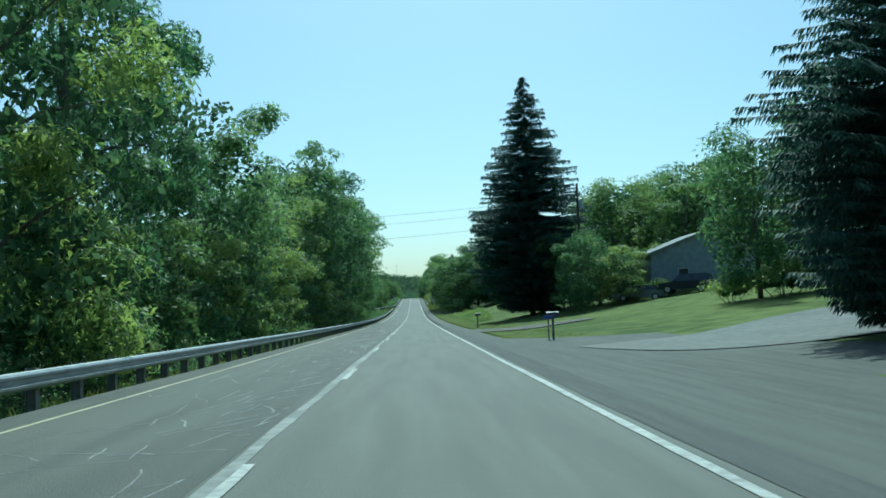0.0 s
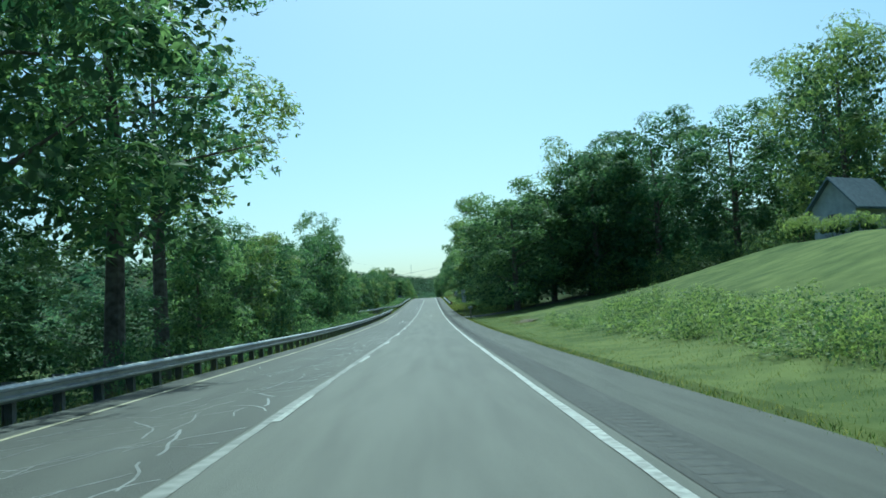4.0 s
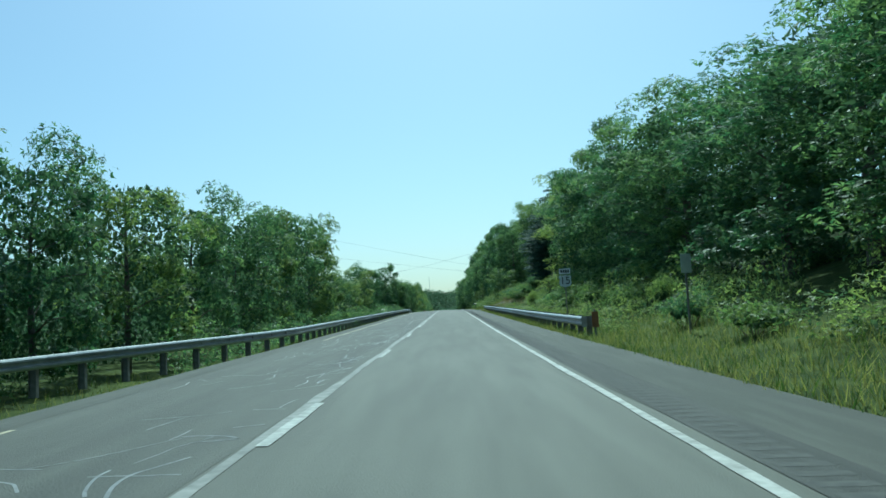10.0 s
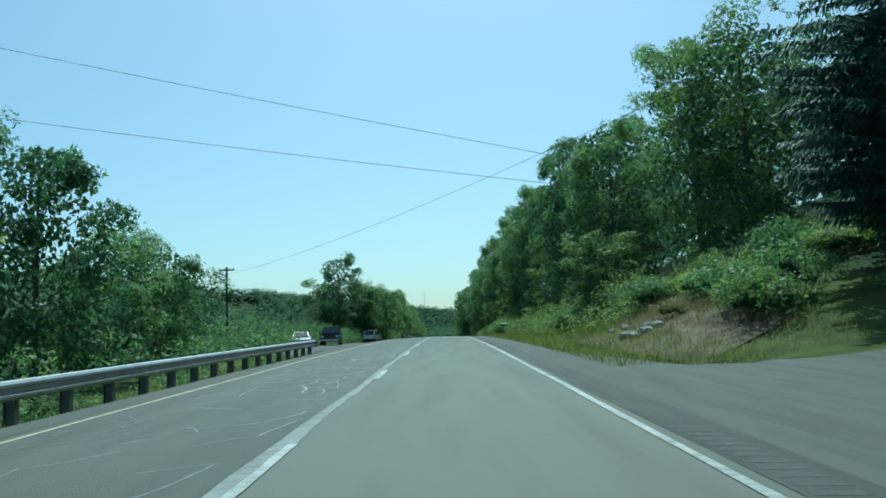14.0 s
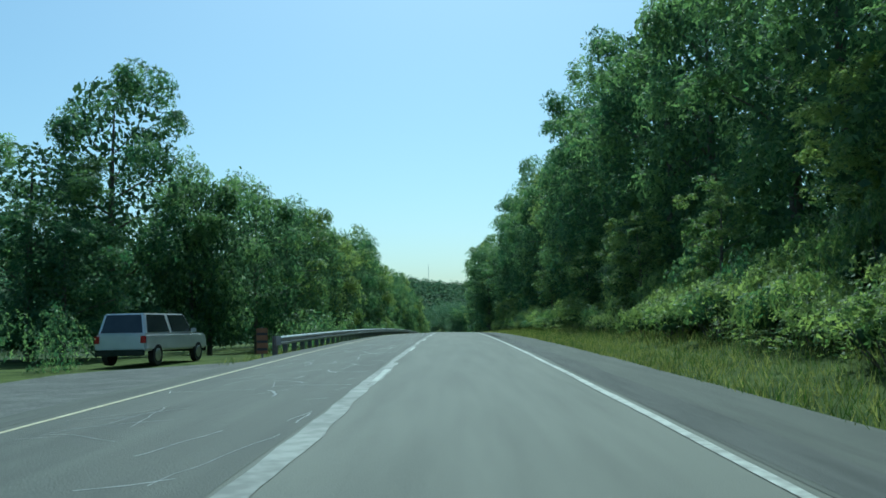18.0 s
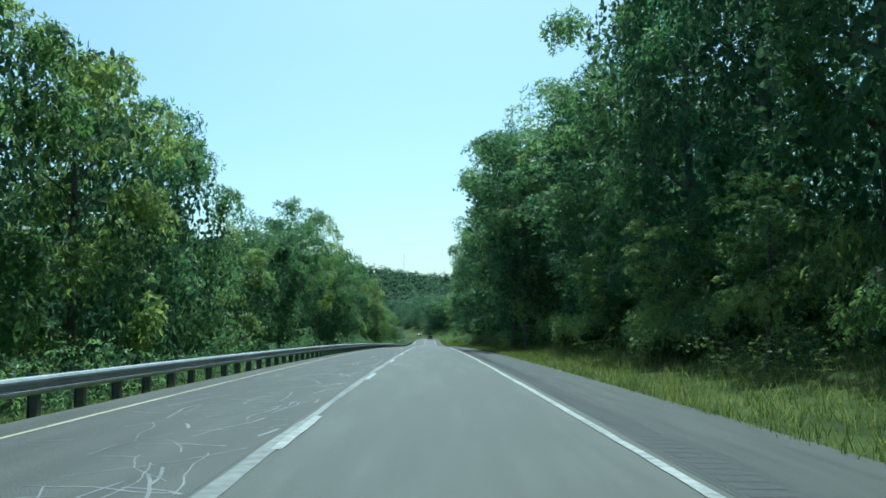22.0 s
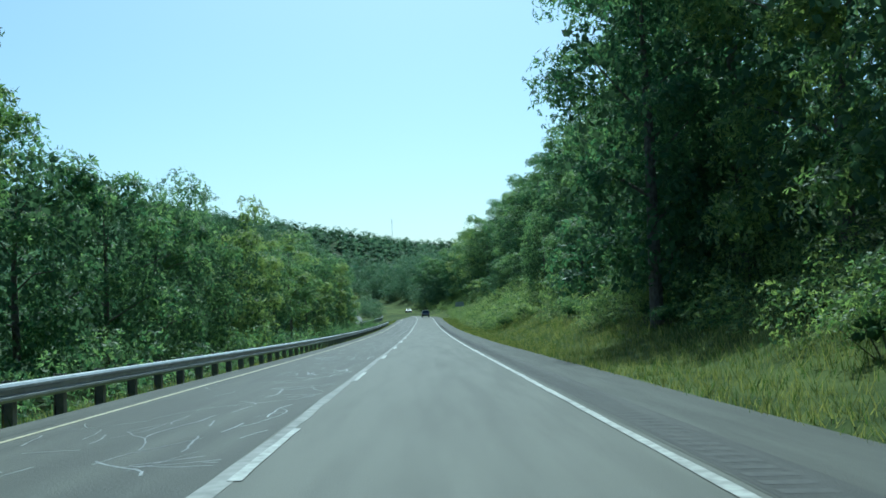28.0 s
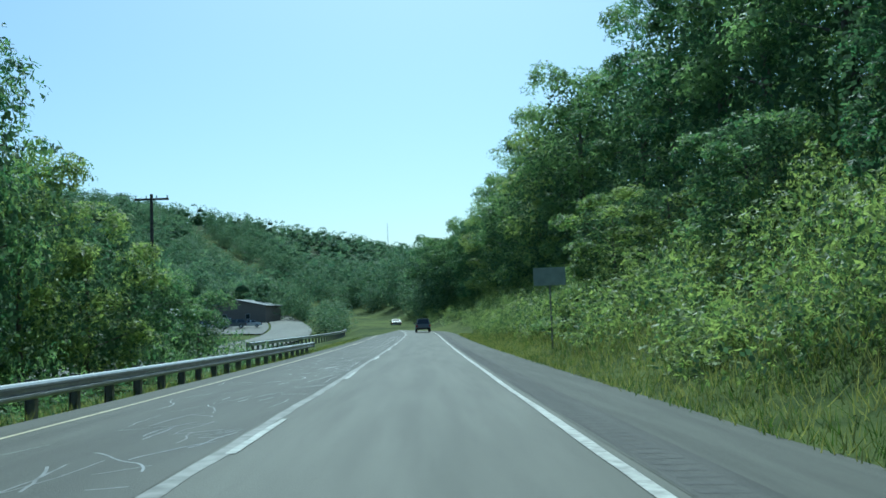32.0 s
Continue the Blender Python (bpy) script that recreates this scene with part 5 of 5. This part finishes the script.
def scatter(name, temps, places, mat, label, category, parent_kind="stuff"):
    """Many far or low plants as one object: leaves and inner masses."""
    rnd = random.Random(len(places) + 3)
    lv, lf, cv, cf, nl, nc = [], [], [], [], 0, 0
    for x, y, z, h, r in places:
        v, f, v2, f2, H, R = rnd.choice(temps)
        a = rnd.uniform(0, 6.28)
        rot = np.array([[math.cos(a), -math.sin(a), 0], [math.sin(a), math.cos(a), 0], [0, 0, 1]])
        sc = np.array([r / R, r / R, h / H])
        off = np.array([x, y, z])
        lv.append((v @ rot.T) * sc + off)
        lf.append(f + nl)
        nl += len(v)
        cv.append((v2 @ rot.T) * sc + off)
        cf.append(f2 + nc)
        nc += len(v2)
    ob = mesh_object(name, np.concatenate(lv), np.concatenate(lf), mat)
    tagged(ob, label, category, kind="stuff")
    inner = mesh_object("inner_foliage", np.concatenate(cv), np.concatenate(cf), SHADED_CORE, ob)
    tagged(inner, kind="stuff")
    return ob


FAR_T = [template(s, 6, 9, 1.3, 0.8, 12, 5) for s in (21, 22, 23)]
MID_T = [template(s, 16, 26, 0.62, 0, 12, 4.5) for s in (31, 32)]
LOW_T = [template(s, 8, 36, 0.18, 0, 2.0, 1.6) for s in (41, 42, 43)]
rf = random.Random(5)
places = []
while len(places) < 4000:
    x, y = rf.uniform(-460, 260), rf.uniform(470, 1700)
    if (abs(x - bend(y)) < 22 and y < 1260) or (ridge(x, y) < 9 and y < 1010) or (y < 1000 and x > -60) or ridge(x, y) * 1.02 > 69:
        continue
    r = rf.uniform(5.8, 8.6)
    places.append((x, y, land(x, y) - 1.0, rf.uniform(9, 14), r))
scatter("ridge_woods", FAR_T, places, LEAF_SHADED, "dense green woods covering the ridge across the valley", "woods")
places = []
front_y, front_top = [r[0] for r in LEFT], [r[2] for r in LEFT]
for y in np.arange(172, 400, 5.0):
    places.append((rf.uniform(-19, -15.5), y, land(-18, y), np.interp(y, front_y, front_top) * rf.uniform(0.8, 0.98), 3.8))
for y in np.arange(-5, 170, 7.0):
    places.append((rf.uniform(-19, -16), y, land(-18, y), steps(WOOD_TOP, y) * (0.7 if y < 80 else 0.42), 4.6))
for y in np.arange(500, 850, 4.6):
    places.append((rf.uniform(-19, -15.5), y, land(-18, y), np.interp(y, front_y, front_top) * rf.uniform(0.82, 1.0), 4.2))
for y in np.arange(396, 490, 6.0):
    places.append((rf.uniform(-36, -26), y, land(-30, y), rf.uniform(5, 7), 4.4))
for y in np.arange(0, 860, 9.0):
    places.append((rf.uniform(-60, -38), y, land(-50, y), rf.uniform(7, 11), 5))
scatter("median_woods", MID_T, places, LEAF_SHADED, "green thicket behind the median trees", "woods")
places = []
for x in (21, 28, 36):
    for y in np.arange(205 + x * 0.3, 1100, 8.5):
        if (x < 26 and 365 < y < 390) or (x > 30 and y > 900) or (x < 30 and 304 < y < 326):
            continue
        xx, yy = x + rf.uniform(-2, 2) + (4 if 780 < y < 870 else 0), y + rf.uniform(-3, 3)
        places.append((xx + bend(yy), yy, land(xx + bend(yy), yy) - 0.5, rf.uniform(12, 15.5), rf.uniform(4.2, 5.4)))
for k in range(46):
    f = rf.random()
    xx, yy = steps([(0, 22), (0.35, 40), (0.7, 58), (1, 56)], f) + rf.uniform(0, 8), steps([(0, 212), (0.35, 198), (0.7, 165), (1, 118)], f) + rf.uniform(0, 8)
    places.append((xx, yy, land(xx, yy) - 0.5, rf.uniform(12, 16), rf.uniform(4.6, 6)))
for k in range(170):
    yy = rf.uniform(985, 1250)
    xx = rf.choice((-1, 1)) * rf.uniform(11, 50)
    if xx < -10 and yy < 1010:
        continue
    places.append((xx + bend(yy), yy, land(xx + bend(yy), yy) - 0.5, rf.uniform(9, 14), rf.uniform(4.2, 5.4)))
for k in range(80):
    yy = rf.uniform(968, 1240)
    xx = rf.uniform(8.6, 15)
    places.append((xx + bend(yy), yy, land(xx + bend(yy), yy) - 0.6, rf.uniform(5, 10) + 0.3 * (xx - 8), rf.uniform(2.8, 4.4)))
for k in range(60):
    yy = rf.uniform(1005, 1240)
    xx = rf.uniform(-26, -8)
    places.append((xx + bend(yy), yy, land(xx + bend(yy), yy) - 0.4, rf.uniform(6, 11), rf.uniform(3.6, 5)))
for k in range(60):
    yy = rf.uniform(945, 1240)
    xx = rf.uniform(-12.5, -7.6)
    places.append((xx + bend(yy), yy, land(xx + bend(yy), yy) - 0.4, rf.uniform(4, 8), rf.uniform(2.6, 3.6)))
for k in range(190):
    yy = rf.uniform(1012, 1330)
    xx = rf.uniform(-100, -9 if yy > 1215 else -22)
    places.append((xx + bend(yy), yy, land(xx + bend(yy), yy) - 0.5, rf.uniform(8, 13), rf.uniform(4.6, 6.2)))
for k in range(80):
    xx, yy = rf.uniform(-130, -62), rf.uniform(850, 1010)
    if k % 4 == 0:
        xx, yy = rf.uniform(-50, -14), rf.uniform(1012, 1034)
    places.append((xx + bend(yy), yy, land(xx + bend(yy), yy) - 0.5, rf.uniform(8, 12), rf.uniform(4.2, 5.4)))
scatter("hillside_woods", MID_T, places, LEAF_SHADED, "dense broad-leaved wood climbing the slope", "woods")
places = []
for y in np.arange(-5, 870, 2.1):
    if 398 < y < 497:
        continue
    x = rf.uniform(-8.2, -6.3) - (5 if 236 < y < 282 else 0)
    places.append((x, y, land(x, y) - 0.15, rf.uniform(0.8, 2.4), rf.uniform(0.9, 1.7)))
for y in np.arange(398, 486, 2.0):
    x = rf.uniform(-15, -11.5)
    places.append((x, y, land(x, y) - 0.15, rf.uniform(1.4, 3.0), rf.uniform(1.0, 1.8)))
scatter("median_undergrowth", LOW_T, places, LEAF, "weeds and low bushes behind the guard rail", "undergrowth")
places = []
for y in np.arange(205, 1000, 1.5):
    if 359 < y < 396 or 198 < y < 205 or 446 < y < 456:
        continue
    foot = steps(BANK_FOOT, y) + (1.6 if y < 395 else 1.5 if y < 730 else 2.4 if y < 780 else 0.7)
    for _ in range(1 if y < 396 else 2 if y < 780 else 6 if y < 885 else 3):
        x = rf.uniform(foot, foot + (4.5 if y < 780 else 10))
        places.append((x + bend(y), y, land(x + bend(y), y) - 0.15, rf.uniform(0.7, 2.0) + 0.12 * (x - foot), rf.uniform(0.9, 1.7)))
for y in np.arange(282, 358, 2.0):
    x = rf.uniform(7.0, 9.6)
    places.append((x, y, land(x, y) - 0.1, rf.uniform(0.5, 1.3), rf.uniform(0.6, 1.1)))
for k in range(60):
    f = rf.random()
    x, y = steps([(0, 22), (0.35, 32), (0.7, 46), (1, 42)], f), steps([(0, 200), (0.35, 185), (0.7, 150), (1, 112)], f)
    places.append((x + rf.uniform(-2, 3), y, land(x, y) - 0.2, rf.uniform(1.5, 3.5), rf.uniform(1.5, 2.6)))
for k in range(150):
    y = rf.uniform(101, 152)
    x = rf.uniform(8.8, 10.6 + 0.05 * (y - 101))
    places.append((x, y, land(x, y) - 0.1, rf.uniform(0.5, 1.2), rf.uniform(0.5, 1.0)))
scatter("bank_undergrowth", LOW_T, places, LEAF_LIGHT, "sunlit weeds, vines and bushes on the bank", "undergrowth")


def grass_band(name, count, y0, y1, x_of, h0, h1, mat, label, seed):
    """Tufts of blades; x_of(y, u) gives the offset from the lane joint."""
    rg = np.random.RandomState(seed)
    ys = rg.uniform(y0, y1, count)
    us = rg.uniform(0, 1, count)
    verts = np.zeros((count * 3 * 3, 3))
    k = 0
    for i in range(count):
        x = x_of(ys[i], us[i])
        if x is None:
            continue
        x += bend(ys[i])
        z = land(x, ys[i], False) - 0.03
        h1_here = h0 + (h1 - h0) * (0.35 + 0.65 * us[i])
        for _ in range(3):
            a = rg.uniform(0, 6.28)
            h = rg.uniform(h0, h1_here)
            w = 0.006 + h * 0.014
            ox, oy = rg.normal(0, 0.06, 2)
            verts[k] = (x + ox - math.cos(a) * w, ys[i] + oy - math.sin(a) * w, z)
            verts[k + 1] = (x + ox + math.cos(a) * w, ys[i] + oy + math.sin(a) * w, z)
            verts[k + 2] = (x + ox + rg.normal(0, h * 0.4), ys[i] + oy + rg.normal(0, h * 0.4), z + h)
            k += 3
    ob = mesh_object(name, verts[:k], np.arange(k).reshape(-1, 3), mat)
    tagged(ob, label, "grass", kind="stuff")


def right_verge(y, u):
    if -4 < y < 40 or 57 < y < 67 or 198 < y < 205 or 360 < y < 373.5 or 447.5 < y < 455:
        return None
    return 5.72 + 4.2 * u ** 1.4


grass_band("short_verge_grass", 24000, -2, 235, right_verge, 0.05, 0.14, GRASS, "mown roadside grass", 1)
grass_band("tall_verge_grass", 66000, 235, 900, right_verge, 0.08, 0.5, GRASS, "tall unmown grass along the outer shoulder", 2)
grass_band("bank_grass", 14000, 395, 780, lambda y, u: steps(BANK_FOOT, y) + 0.6 + 3.6 * u, 0.15, 0.6, GRASS, "tall grass at the foot of the bank", 7)
grass_band("steep_bank_grass", 16000, 780, 890, lambda y, u: steps(BANK_FOOT, y) + 0.3 + 9 * u, 0.25, 0.8, GRASS, "tall rank grass on the steep bank", 8)
grass_band("dry_lawn_weeds", 900, 161, 176, lambda y, u: 7.8 + 2.8 * u, 0.04, 0.16, DRY_GRASS, "dry clipped grass at the foot of the lawn", 12)
grass_band("dry_bank_weeds", 2600, 375, 397, lambda y, u: 7.4 + 5.6 * u, 0.12, 0.55, DRY_GRASS, "dry yellow weeds on the bare bank", 11)
grass_band("median_grass", 20000, -2, 900, lambda y, u: -4.55 - 2.4 * u - (4.0 * u if 240 < y < 285 else 0) if not 398 < y < 484 else None, 0.1, 0.5, GRASS, "grass and weeds under the guard rail", 3)

# hide the patterns by sinking them out of the world
for root, _, _ in PROTO.values():
    for o in (root, *root.children_recursive):
        bpy.data.objects.remove(o)
